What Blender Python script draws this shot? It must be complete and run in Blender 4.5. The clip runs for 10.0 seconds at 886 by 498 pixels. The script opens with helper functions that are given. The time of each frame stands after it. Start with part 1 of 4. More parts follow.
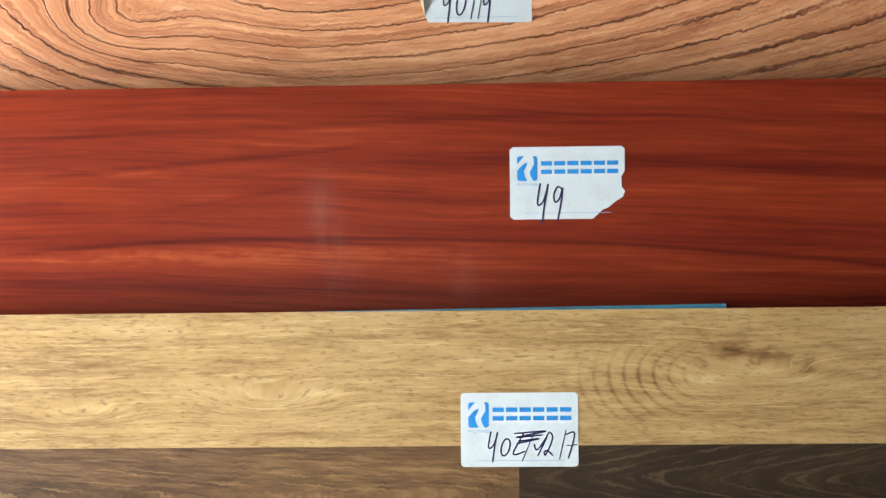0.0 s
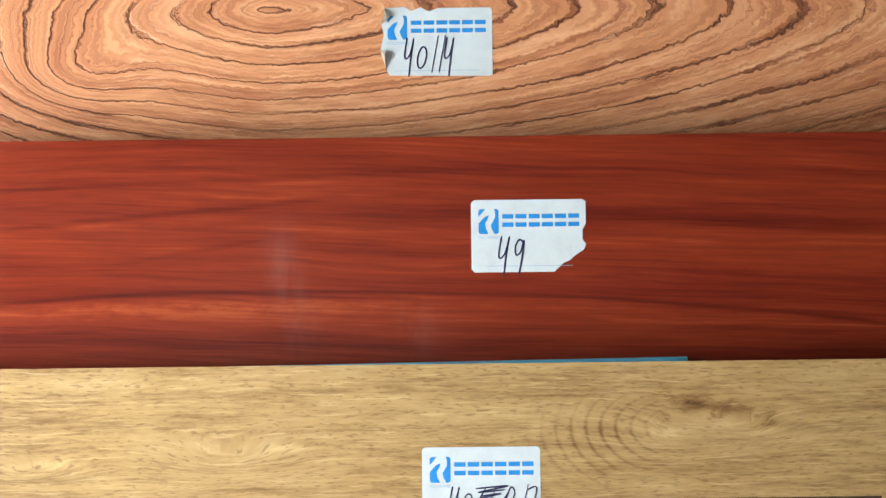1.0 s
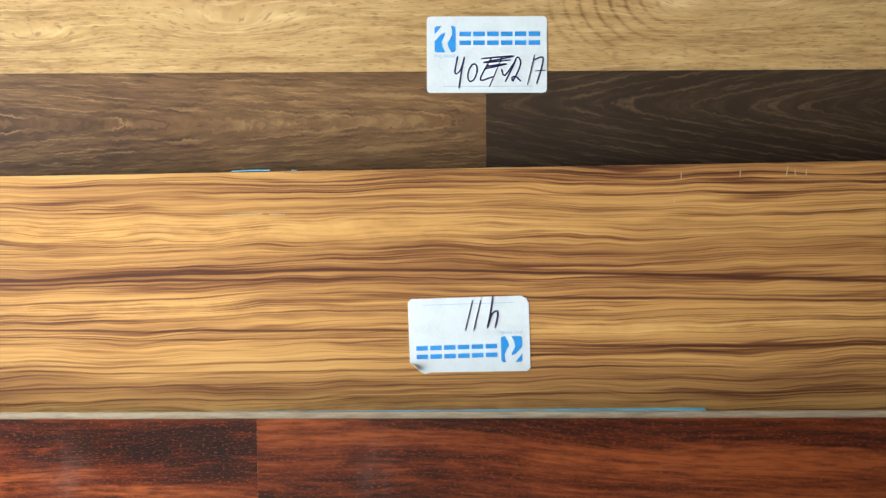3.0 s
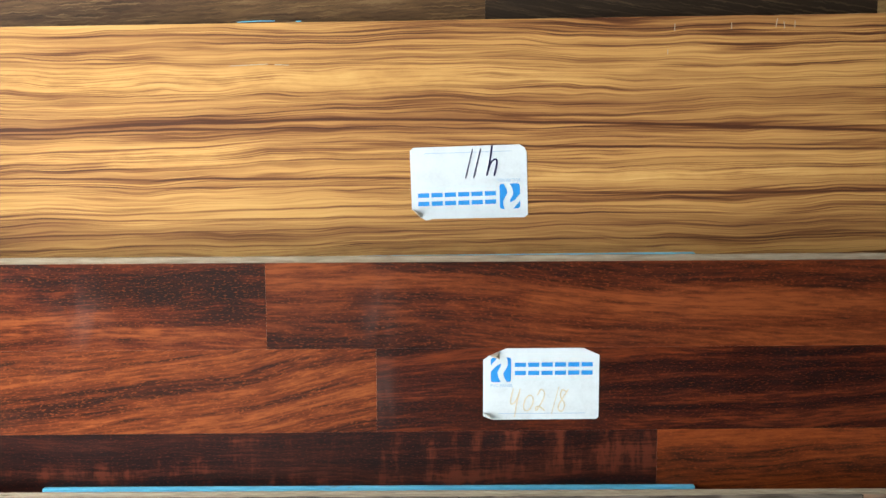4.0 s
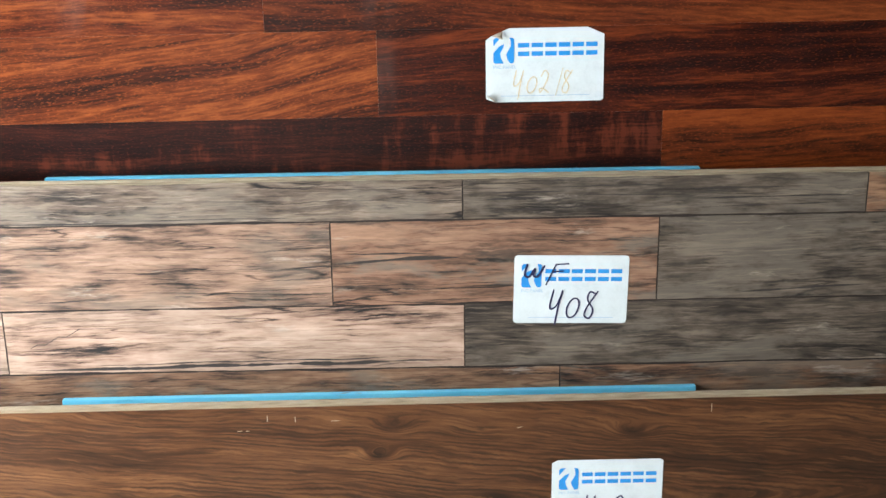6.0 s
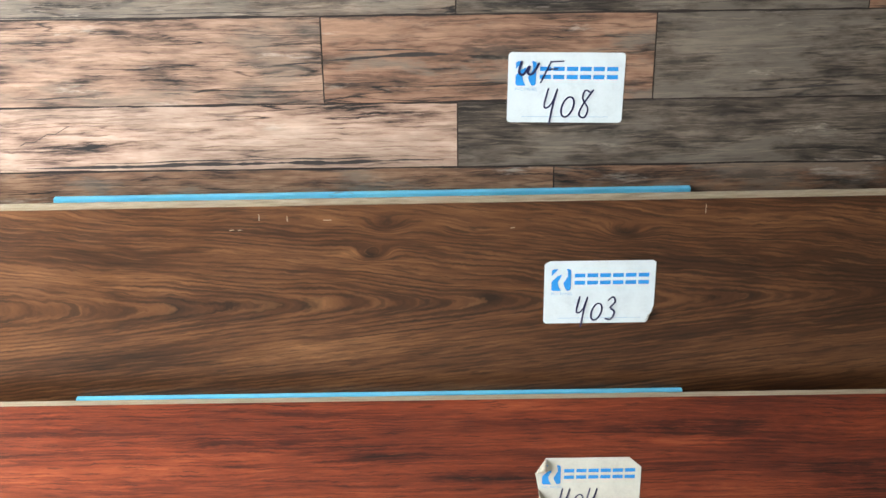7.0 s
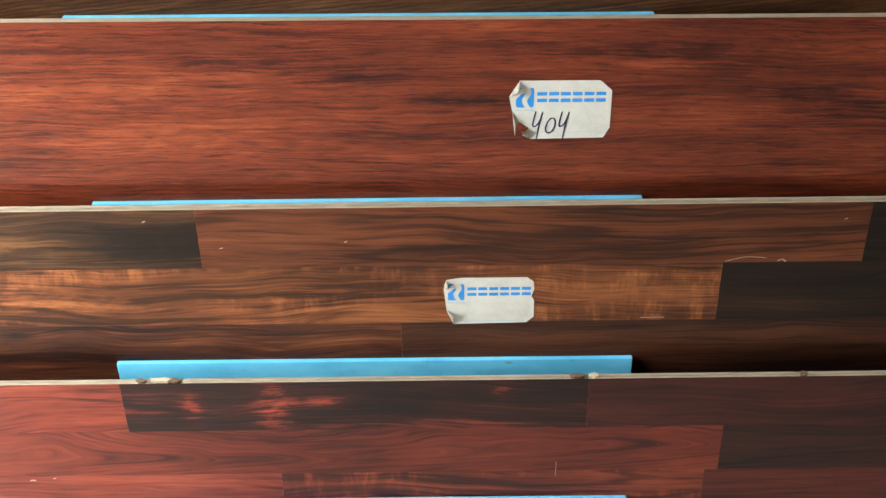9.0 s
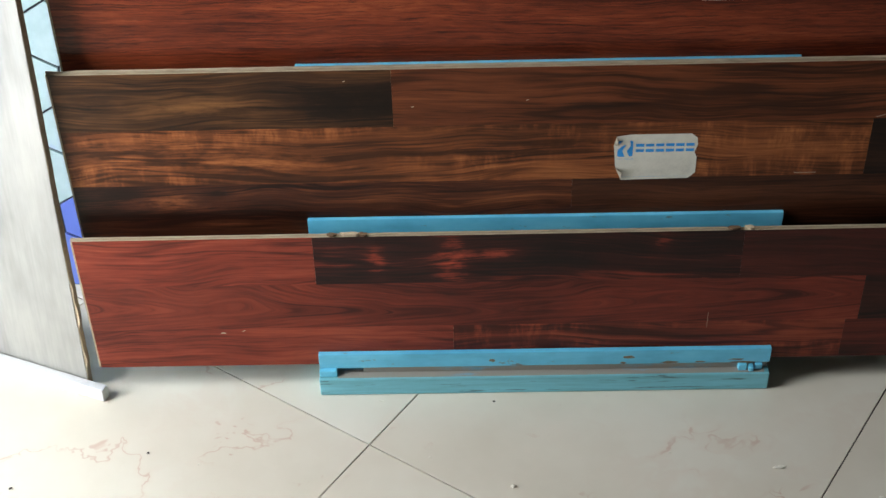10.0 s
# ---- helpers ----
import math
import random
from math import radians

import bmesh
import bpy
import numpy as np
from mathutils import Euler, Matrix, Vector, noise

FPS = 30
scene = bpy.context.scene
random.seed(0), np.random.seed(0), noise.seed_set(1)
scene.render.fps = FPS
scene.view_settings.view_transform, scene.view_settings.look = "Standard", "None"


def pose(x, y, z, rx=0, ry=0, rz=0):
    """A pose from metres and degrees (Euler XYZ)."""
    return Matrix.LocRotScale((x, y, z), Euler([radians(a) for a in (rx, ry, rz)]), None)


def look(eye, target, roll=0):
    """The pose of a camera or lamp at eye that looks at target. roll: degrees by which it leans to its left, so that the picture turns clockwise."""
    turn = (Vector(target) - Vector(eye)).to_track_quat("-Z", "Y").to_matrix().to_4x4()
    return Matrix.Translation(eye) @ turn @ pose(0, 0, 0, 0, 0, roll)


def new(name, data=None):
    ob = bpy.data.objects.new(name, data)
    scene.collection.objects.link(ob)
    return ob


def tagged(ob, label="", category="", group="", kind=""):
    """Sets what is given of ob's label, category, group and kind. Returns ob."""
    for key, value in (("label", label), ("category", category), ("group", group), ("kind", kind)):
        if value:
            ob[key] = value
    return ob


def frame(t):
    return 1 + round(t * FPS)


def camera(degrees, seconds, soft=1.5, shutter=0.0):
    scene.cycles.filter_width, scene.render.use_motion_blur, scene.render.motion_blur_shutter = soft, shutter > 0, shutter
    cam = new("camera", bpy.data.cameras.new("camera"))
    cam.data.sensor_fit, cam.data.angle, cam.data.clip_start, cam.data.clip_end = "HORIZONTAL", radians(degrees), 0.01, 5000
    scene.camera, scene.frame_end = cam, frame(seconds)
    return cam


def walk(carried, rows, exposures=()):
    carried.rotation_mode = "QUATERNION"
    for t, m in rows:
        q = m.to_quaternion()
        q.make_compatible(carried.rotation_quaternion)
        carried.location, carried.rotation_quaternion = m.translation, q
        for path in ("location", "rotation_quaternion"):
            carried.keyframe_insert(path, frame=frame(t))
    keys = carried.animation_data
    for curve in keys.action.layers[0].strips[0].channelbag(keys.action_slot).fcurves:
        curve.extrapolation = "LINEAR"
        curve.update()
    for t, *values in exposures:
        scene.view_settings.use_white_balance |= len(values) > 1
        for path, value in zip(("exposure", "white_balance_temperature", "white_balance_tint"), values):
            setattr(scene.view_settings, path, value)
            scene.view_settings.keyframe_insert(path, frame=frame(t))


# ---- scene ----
PATH = [
    (0.0, (0.3284, -0.7106, 1.5691), (0.3060, 0.0890, 1.5545), -0.67),
    (0.5, (0.3278, -0.6982, 1.5606), (0.3181, 0.1000, 1.5088), -0.91),
    (0.7, (0.3279, -0.7020, 1.5675), (0.3246, 0.0979, 1.5533), -0.92),
    (1.0, (0.3251, -0.7062, 1.5711), (0.3286, 0.0937, 1.5864), -0.69),
    (1.2, (0.3208, -0.7047, 1.5566), (0.3330, 0.0952, 1.5597), -0.71),
    (1.3, (0.3183, -0.7022, 1.5468), (0.3343, 0.0976, 1.5418), -0.68),
    (1.5, (0.3126, -0.6962, 1.5268), (0.3352, 0.1032, 1.5040), -0.54),
    (1.8, (0.3048, -0.6890, 1.5121), (0.3317, 0.1089, 1.4599), -1.15),
    (2.0, (0.3020, -0.6900, 1.5054), (0.3303, 0.1064, 1.4354), -0.71),
    (2.1, (0.3016, -0.6925, 1.5017), (0.3280, 0.1034, 1.4249), -0.50),
    (2.5, (0.3090, -0.6920, 1.4740), (0.3245, 0.1022, 1.3787), -0.77),
    (3.0, (0.3357, -0.6977, 1.3797), (0.3260, 0.0966, 1.2847), -0.30),
    (3.2, (0.3376, -0.7049, 1.3558), (0.3254, 0.0888, 1.2560), -0.17),
    (4.3, (0.2903, -0.7436, 1.3421), (0.3140, 0.0363, 1.1654), -0.05),
    (4.5, (0.2912, -0.7435, 1.3330), (0.3133, 0.0340, 1.1460), -0.12),
    (5.0, (0.2903, -0.7476, 1.3058), (0.3065, 0.0227, 1.0904), -0.61),
    (5.5, (0.2960, -0.7439, 1.2898), (0.3092, 0.0161, 1.0403), -0.91),
    (5.7, (0.2982, -0.7424, 1.2846), (0.3117, 0.0127, 1.0205), -1.01),
    (6.8, (0.3103, -0.7442, 1.2446), (0.3155, -0.0258, 0.8927), -0.99),
    (7.0, (0.3134, -0.7481, 1.2350), (0.3179, -0.0385, 0.8656), -1.00),
    (7.4, (0.3185, -0.7614, 1.2144), (0.3258, -0.0697, 0.8124), -1.09),
    (7.5, (0.3207, -0.7626, 1.2090), (0.3279, -0.0755, 0.7993), -1.01),
    (8.0, (0.3321, -0.7756, 1.1912), (0.3355, -0.1070, 0.7519), -1.08),
    (8.3, (0.3434, -0.7899, 1.1827), (0.3389, -0.1326, 0.7268), -1.04),
    (8.5, (0.3504, -0.7981, 1.1730), (0.3421, -0.1499, 0.7042), -0.86),
    (9.0, (0.3465, -0.8400, 1.1536), (0.3391, -0.2089, 0.6620), -1.09),
    (9.5, (0.2666, -0.9048, 1.1481), (0.2620, -0.2849, 0.6423), -1.54),
    (9.6, (0.2475, -0.9223, 1.1455), (0.2401, -0.3043, 0.6376), -1.69),
    (10.0, (0.1752, -1.0044, 1.1329), (0.1613, -0.3835, 0.6286), -1.76),
]
cam = camera(36.6, 10.0)
walk(cam, [(t, look(eye, target, roll)) for t, eye, target, roll in PATH], exposures=[(0.0, 2.27), (0.5, 2.49), (1.0, 2.36), (1.5, 2.32), (2.5, 2.32), (3.2, 2.3), (4.5, 2.42), (5.5, 2.4), (7.0, 2.41), (7.5, 2.7), (8.0, 2.87), (8.5, 2.57), (9.0, 2.34), (9.5, 1.66), (10.0, 1.13)])

# ---- light ----
world = bpy.data.worlds.new("sky")
scene.world = world
world.use_nodes = True
wt = world.node_tree
sky = wt.nodes.new("ShaderNodeTexSky")
sky.sky_type, sky.sun_disc = "NISHITA", False
sky.sun_elevation, sky.sun_rotation = radians(69), radians(-57)
wt.links.new(sky.outputs[0], wt.nodes["Background"].inputs[0])
wt.nodes["Background"].inputs[1].default_value = 0.06


def area(name, m, sx, sy, watts, rgb):
    d = bpy.data.lights.new(name, "AREA")
    d.shape, d.size, d.size_y, d.energy, d.color = "RECTANGLE", sx, sy, watts, rgb
    ob = new(name, d)
    ob.matrix_world = m
    return ob


sun = bpy.data.lights.new("sun", "SUN")
sun.energy, sun.angle, sun.color = 4.5, radians(0.5), (1.0, 0.94, 0.85)
new("sun", sun).matrix_world = look((-3.1, 2.0, 9.5), (0, 0, 0))
# left daylight lamp set close for steep falloff, plus an added faint rear fill
area("left_daylight", pose(-0.89, -0.14, 0.93, 0, -90, 0), 1.8, 0.36, 17, (0.93, 0.985, 1.04))
area("rear_fill", pose(-0.4, -3.98, 1.06, 90, 0, 0), 1.05, 2.0, 0.3, (0.97, 0.985, 1.0))


# ---- node helpers ----
def lin(c):
    return tuple((v / 255 / 12.92 if v / 255 <= 0.04045 else ((v / 255 + 0.055) / 1.055) ** 2.4) for v in c)


class Val:
    """A node socket with arithmetic."""

    def __init__(self, nt, s):
        self.nt, self.s = nt, s

    def op(self, kind, *others, clamp=False):
        n = self.nt.nodes.new("ShaderNodeMath")
        n.operation, n.use_clamp = kind, clamp
        for i, o in enumerate((self, *others)):
            if isinstance(o, Val):
                self.nt.links.new(o.s, n.inputs[i])
            else:
                n.inputs[i].default_value = o
        return Val(self.nt, n.outputs[0])

    def __add__(self, o): return self.op("ADD", o)
    def __radd__(self, o): return self.op("ADD", o)
    def __sub__(self, o): return self.op("SUBTRACT", o)
    def __rsub__(self, o): return (self * -1.0) + o
    def __mul__(self, o): return self.op("MULTIPLY", o)
    def __rmul__(self, o): return self.op("MULTIPLY", o)
    def __truediv__(self, o): return self.op("DIVIDE", o)
    def sin(self): return self.op("SINE")
    def exp(self): return self.op("EXPONENT")
    def abs(self): return self.op("ABSOLUTE")
    def pow(self, p): return self.op("POWER", p)
    def clamp(self): return self.op("ADD", 0.0, clamp=True)
    def fract(self): return self.op("FRACT")

    def step(self, a, b, to0=0.0, to1=1.0):
        n = self.nt.nodes.new("ShaderNodeMapRange")
        n.interpolation_type = "SMOOTHSTEP"
        self.nt.links.new(self.s, n.inputs[0])
        for i, v in enumerate((a, b, to0, to1)):
            n.inputs[i + 1].default_value = v
        return Val(self.nt, n.outputs[0])

    def ramp(self, stops):
        n = self.nt.nodes.new("ShaderNodeValToRGB")
        el = n.color_ramp.elements
        while len(el) < len(stops):
            el.new(0.5)
        for e, (p, c) in zip(el, stops):
            e.position, e.color = p, (*lin(c), 1)
        self.nt.links.new(self.s, n.inputs[0])
        return n.outputs[0]


class Mat:
    """A material with a principled shader."""

    def __init__(self, name, rough=0.5, coat=0.0, metal=0.0, spec=0.5):
        self.m = bpy.data.materials.new(name)
        self.m.use_nodes = True
        self.nt = self.m.node_tree
        self.b = self.nt.nodes["Principled BSDF"]
        self.b.inputs["Roughness"].default_value = rough
        self.b.inputs["Coat Weight"].default_value = coat
        self.b.inputs["Coat Roughness"].default_value = 0.12
        self.b.inputs["Metallic"].default_value = metal
        self.b.inputs["Specular IOR Level"].default_value = spec

    def xyz(self, kind="Object"):
        t = self.nt.nodes.new("ShaderNodeTexCoord")
        s = self.nt.nodes.new("ShaderNodeSeparateXYZ")
        self.nt.links.new(t.outputs[kind], s.inputs[0])
        return [Val(self.nt, s.outputs[i]) for i in range(3)]

    def rand(self):
        return Val(self.nt, self.nt.nodes.new("ShaderNodeObjectInfo").outputs["Random"])

    def noise(self, x, y, z, detail=3.0, rough=0.55, distort=0.0):
        c = self.nt.nodes.new("ShaderNodeCombineXYZ")
        for i, v in enumerate((x, y, z)):
            if isinstance(v, Val):
                self.nt.links.new(v.s, c.inputs[i])
            else:
                c.inputs[i].default_value = v
        n = self.nt.nodes.new("ShaderNodeTexNoise")
        n.inputs["Scale"].default_value = 1.0
        n.inputs["Detail"].default_value = detail
        n.inputs["Roughness"].default_value = rough
        n.inputs["Distortion"].default_value = distort
        self.nt.links.new(c.outputs[0], n.inputs["Vector"])
        return Val(self.nt, n.outputs[0])

    def mix(self, fac, a, b, mode="MIX"):
        n = self.nt.nodes.new("ShaderNodeMix")
        n.data_type, n.blend_type = "RGBA", mode
        for s, v in ((n.inputs[0], fac), (n.inputs[6], a), (n.inputs[7], b)):
            if isinstance(v, Val):
                self.nt.links.new(v.s, s)
            elif isinstance(v, tuple):
                s.default_value = (*lin(v), 1)
            elif isinstance(v, (int, float)):
                s.default_value = v
            else:
                self.nt.links.new(v, s)
        return n.outputs[2]

    def colour(self, s):
        if isinstance(s, tuple):
            self.b.inputs["Base Color"].default_value = (*lin(s), 1)
        else:
            self.nt.links.new(s, self.b.inputs["Base Color"])

    def gloss(self, v):
        self.nt.links.new(v.s, self.b.inputs["Roughness"])

    def bump(self, v, metres, strength=1.0):
        n = self.nt.nodes.new("ShaderNodeBump")
        n.inputs["Distance"].default_value, n.inputs["Strength"].default_value = metres, strength
        self.nt.links.new(v.s, n.inputs["Height"])
        self.nt.links.new(n.outputs[0], self.b.inputs["Normal"])


def wood(name, stops, seed=0.0, warp=(0.02, 1.6, 9.0), wiggle=0.0015, freq=0.0, ring=0.0, sharp=1.0, knots=(), ellipse=None, arch=None,
         streak=0.25, streak_scale=(1.3, 42.0), fibre=0.18, fibre_scale=(9.0, 420.0), blotch=0.2, blotch_scale=(2.2, 7.0), veins=(),
         pore=0.0, pore_colour=(40, 24, 14), pore_scale=(38.0, 900.0), light_pore=0.0, cross=0.0, rough=0.42, coat=0.0, relief=0.0002,
         emboss=0.0, jag=0.0, shear=0.0, soft=(0.34, 0.66), spec=0.35,
         cath=None, eye=None, lines_at=(), spots=(), pale_patches=(), weather=()):
    """Printed wood decor: rings as contours of a warped height field, with veins, streaks, fibres and pores along x."""
    m = Mat(name, rough, coat, spec=spec)
    x, _, z = m.xyz()
    low = m.noise(x * warp[1] + seed, z * warp[2] + seed * 1.7, seed, 2.0, 0.5)
    bend = (low - 0.5) * (warp[0] * 2.0) + (m.noise(x * 11.0, z * 30.0, seed + 2.0, 2.0) - 0.5) * (wiggle * 2.0)
    f = z + bend - x * shear
    if ellipse:
        ex, ez, kl, kr, power = ellipse
        dx = (x - ex).op("MAXIMUM", 0.0) * (1.0 / kr) + (ex - x).op("MAXIMUM", 0.0) * (1.0 / kl)
        f = (dx.pow(power) + (z - ez + bend).abs().pow(power)).pow(1.0 / power) + bend * 0.5
    if cath:
        # nested arches along an axis: their tips point along x
        cz, tilt, slant, w = cath
        dz = z - cz - x * tilt + bend
        f = (dz * dz + w * w).pow(0.5) + x * slant + bend * 0.6
    if arch:
        ax, az, slant, e = arch
        dz = z - az + bend
        f = (dz * dz + e * e).pow(0.5) - ((x - ax) * (x - ax) + 0.003).pow(0.5) * slant + bend
    for kx, kz, a, b, amp in knots:
        dx, dz = (x - kx) * (1.0 / a), (z - kz) * (1.0 / b)
        f = f + ((dx * dx + dz * dz) * -1.0).exp() * amp
    if jag:
        f = f + (m.noise(x * 160.0, z * 160.0, seed + 3.0, 3.0, 0.6) - 0.5) * jag
    fib = m.noise(x * fibre_scale[0] + seed, f * fibre_scale[1], seed + 5.0, 4.0, 0.65)
    st = m.noise(x * streak_scale[0] + seed * 2.0, f * streak_scale[1], seed + 9.0, 4.0, 0.6)
    st = st.step(soft[0], soft[1])
    bl = m.noise(x * blotch_scale[0] + seed, f * blotch_scale[1], seed + 13.0, 4.0, 0.6)
    v = (fib - 0.5) * (4.2 * fibre) + (st - 0.5) * streak + (bl - 0.5) * (3.6 * blotch) + 0.5
    for n, (vx, vz, width, power) in enumerate(veins):
        rid = (m.noise(x * vx + seed * 3.0 + n * 7.0, f * vz, seed + 50.0 + n, 2.0, 0.45) - 0.5).abs().step(0.0, width, 1.0, 0.0)
        keep = m.noise(x * vx * 1.7 + n, f * vz * 0.3, seed + 60.0 + n, 2.0).step(0.38, 0.62)
        v = v - rid * keep * power * (fib * 1.2 + 0.4)
    for z0, s1, s2, x0, x1, width, power in lines_at:
        d = (z + bend * 0.5 - (x * s1 + x * x * s2 + z0)).abs()
        v = v - d.step(0.0, width, 1.0, 0.0) * x.step(x0 - 0.04, x0 + 0.04) * x.step(x1 - 0.04, x1 + 0.04, 1.0, 0.0) * power * (fib * 0.9 + 0.55)
    if spots:
        mottle = m.noise(x * 34.0, z * 110.0, seed + 90.0, 4.0, 0.65).step(0.3, 0.66)
        for px, pz, a, b, amount in spots:
            dx, dz = (x - px) * (1.0 / a), (z - pz) * (1.0 / b)
            v = v + ((dx * dx + dz * dz) * -1.0).exp() * amount * (mottle * 0.9 + 0.3)
    if eye:
        # nested arcs on one side of a knot
        ex, ez, k, every, mx_, mz_, ma, mb, power = eye
        dx, dz = x - ex, (z - ez) * k
        arc = (((dx * dx + dz * dz).pow(0.5) + bend * 0.6 + (fib - 0.5) * every * 0.35) * (6.2832 / every)).sin() * 0.5 + 0.5
        dx, dz = (x - mx_) * (1.0 / ma), (z - mz_) * (1.0 / mb)
        v = v - arc.pow(5.0) * ((dx * dx + dz * dz) * -1.0).exp() * power
    lines = None
    if ring:
        w = (f * (freq * 2.0 * math.pi) + (fib - 0.5) * 1.6 + (st - 0.5) * 1.5).sin() * 0.5 + 0.5
        lines = w.pow(sharp)
        strength = m.noise(x * 5.0, z * 18.0, seed + 21.0, 3.0).step(0.34, 0.62, 0.2, 1.0)
        v = v - lines * strength * ring
    if cross:
        v = v + (m.noise(x * 55.0, z * 14.0, seed + 30.0, 4.0, 0.7).step(0.42, 0.7) * m.noise(x * 4.0, z * 30.0, seed + 31.0, 2.0).step(0.4, 0.6) - 0.2) * cross
    col = v.ramp(stops)
    for tone, amount, wx, wz, edge in weather:
        g = m.noise(x * wx + seed * 2.0, f * wz, seed + 95.0 + edge * 20.0, 6.0, 0.7).step(edge, edge + 0.1)
        col = m.mix(g * amount, col, tone)
    if pore:
        p = m.noise(x * pore_scale[0], f * pore_scale[1], seed + 17.0, 2.0, 0.5).step(0.56, 0.68)
        col = m.mix(p * pore, col, pore_colour)
    if light_pore:
        p = m.noise(x * 26.0, f * 620.0, seed + 27.0, 2.0, 0.5).step(0.58, 0.7)
        col = m.mix(p * light_pore, col, stops[-1][1])
    for px, pz, a, b, amount in pale_patches:
        # soft pale patches mixed into the decor colour
        dx, dz = (x - px) * (1.0 / a), (z - pz) * (1.0 / b)
        g = ((dx * dx + dz * dz) * -1.0).exp() * m.noise(x * 60.0, z * 14.0, seed + 99.0, 3.0).step(0.35, 0.7)
        col = m.mix(g * amount, col, (176, 150, 140))
    m.colour(col)
    # wear: small scuffs that dull the gloss
    scuff = m.noise(x * 14.0, z * 18.0, seed + 40.0, 4.0, 0.65)
    m.gloss(scuff.step(0.3, 0.8, rough - 0.02, rough + 0.08))
    if emboss:
        m.bump(lines * -1.0 + fib * 0.15, emboss)
    elif relief:
        m.bump(fib, relief)
    return m.m


def plain(name, rgb, rough=0.5, var=0.12, scale=25.0, rel=0.0):
    m = Mat(name, rough)
    x, y, z = m.xyz()
    n = m.noise(x * scale, y * scale, z * scale, 5.0, 0.6)
    n2 = m.noise(x * scale * 9, y * scale * 9, z * scale * 9, 2.0, 0.6)
    dark = tuple(c * (1 - var) for c in rgb)
    light = tuple(min(255, c * (1 + var * 0.6)) for c in rgb)
    m.colour((n * 0.75 + n2 * 0.25).ramp([(0.3, dark), (0.5, rgb), (0.72, light)]))
    if rel:
        m.bump(n2, rel)
    return m.m


# ---- geometry helpers ----
def link(name, bm, material, parent=None, label=""):
    me = bpy.data.meshes.new(name)
    bmesh.ops.recalc_face_normals(bm, faces=bm.faces)
    bm.to_mesh(me)
    bm.free()
    me.materials.append(material)
    ob = new(name, me)
    if parent:
        ob.parent = parent
    if label:
        tagged(ob, label)
    return ob


part = link


def box(bm, x0, x1, y0, y1, z0, z1, bevel=0.0, seg=1):
    m = Matrix.Translation(((x0 + x1) / 2, (y0 + y1) / 2, (z0 + z1) / 2)) @ Matrix.Diagonal((x1 - x0, y1 - y0, z1 - z0, 1))
    r = bmesh.ops.create_cube(bm, size=1, matrix=m)
    if bevel:
        es = list({e for v in r["verts"] for e in v.link_edges})
        bmesh.ops.bevel(bm, geom=es, offset=bevel, segments=seg, affect="EDGES", profile=0.6)
    return bm


def prism(bm, outline, y0, y1):
    """A flat piece in the xz plane: outline points (x, z), front at y0 and back at y1."""
    fr = [bm.verts.new((x, y0, z)) for x, z in outline]
    bk = [bm.verts.new((x, y1, z)) for x, z in outline]
    bm.faces.new(fr)
    bm.faces.new(bk[::-1])
    for i in range(len(fr)):
        j = (i + 1) % len(fr)
        bm.faces.new((fr[j], fr[i], bk[i], bk[j]))
    return bm


def slab(bm, outline, z0, z1):
    """A flat piece in the xy plane."""
    lo = [bm.verts.new((x, y, z0)) for x, y in outline]
    hi = [bm.verts.new((x, y, z1)) for x, y in outline]
    bm.faces.new(hi)
    bm.faces.new(lo[::-1])
    for i in range(len(lo)):
        j = (i + 1) % len(lo)
        bm.faces.new((lo[i], lo[j], hi[j], hi[i]))
    return bm


def thing(name, m, label, category, group=""):
    e = new(name)
    e.matrix_world = m
    e.empty_display_size = 0.05
    return tagged(e, label, category, group)


# ---- shared materials ----
# room surfaces out of view, given dark tones to cut bounced light
grey_wall = plain("wall_paint", (84, 81, 77), 0.85, 0.05, 6.0, 0.0006)
ceiling_mat = plain("ceiling_paint", (120, 118, 112), 0.9, 0.03, 4.0)
grout_mat = plain("grout", (70, 62, 55), 0.9, 0.2, 60.0)
core_mat = Mat("fibreboard_core", 0.8)
_x, _y, _z = core_mat.xyz()
_n = core_mat.noise(_x * 40.0, _y * 900.0, _z * 400.0, 4.0, 0.7)
core_mat.colour(_n.ramp([(0.3, (140, 124, 100)), (0.5, (166, 149, 123)), (0.7, (182, 167, 141))]))
core_mat.bump(_n, 0.0004)
core_mat = core_mat.m
core_dark = plain("dark_core", (38, 28, 22), 0.85, 0.3, 200.0)
frame_metal = plain("window_frame_paint", (190, 190, 188), 0.4, 0.05, 20.0)

# ---- room ----
# unseen shell; west wall and its opening stand close to bring the left light near
X0, X1, Y0, Y1, HT = -0.90, 3.2, -4.0, 0.52, 2.75


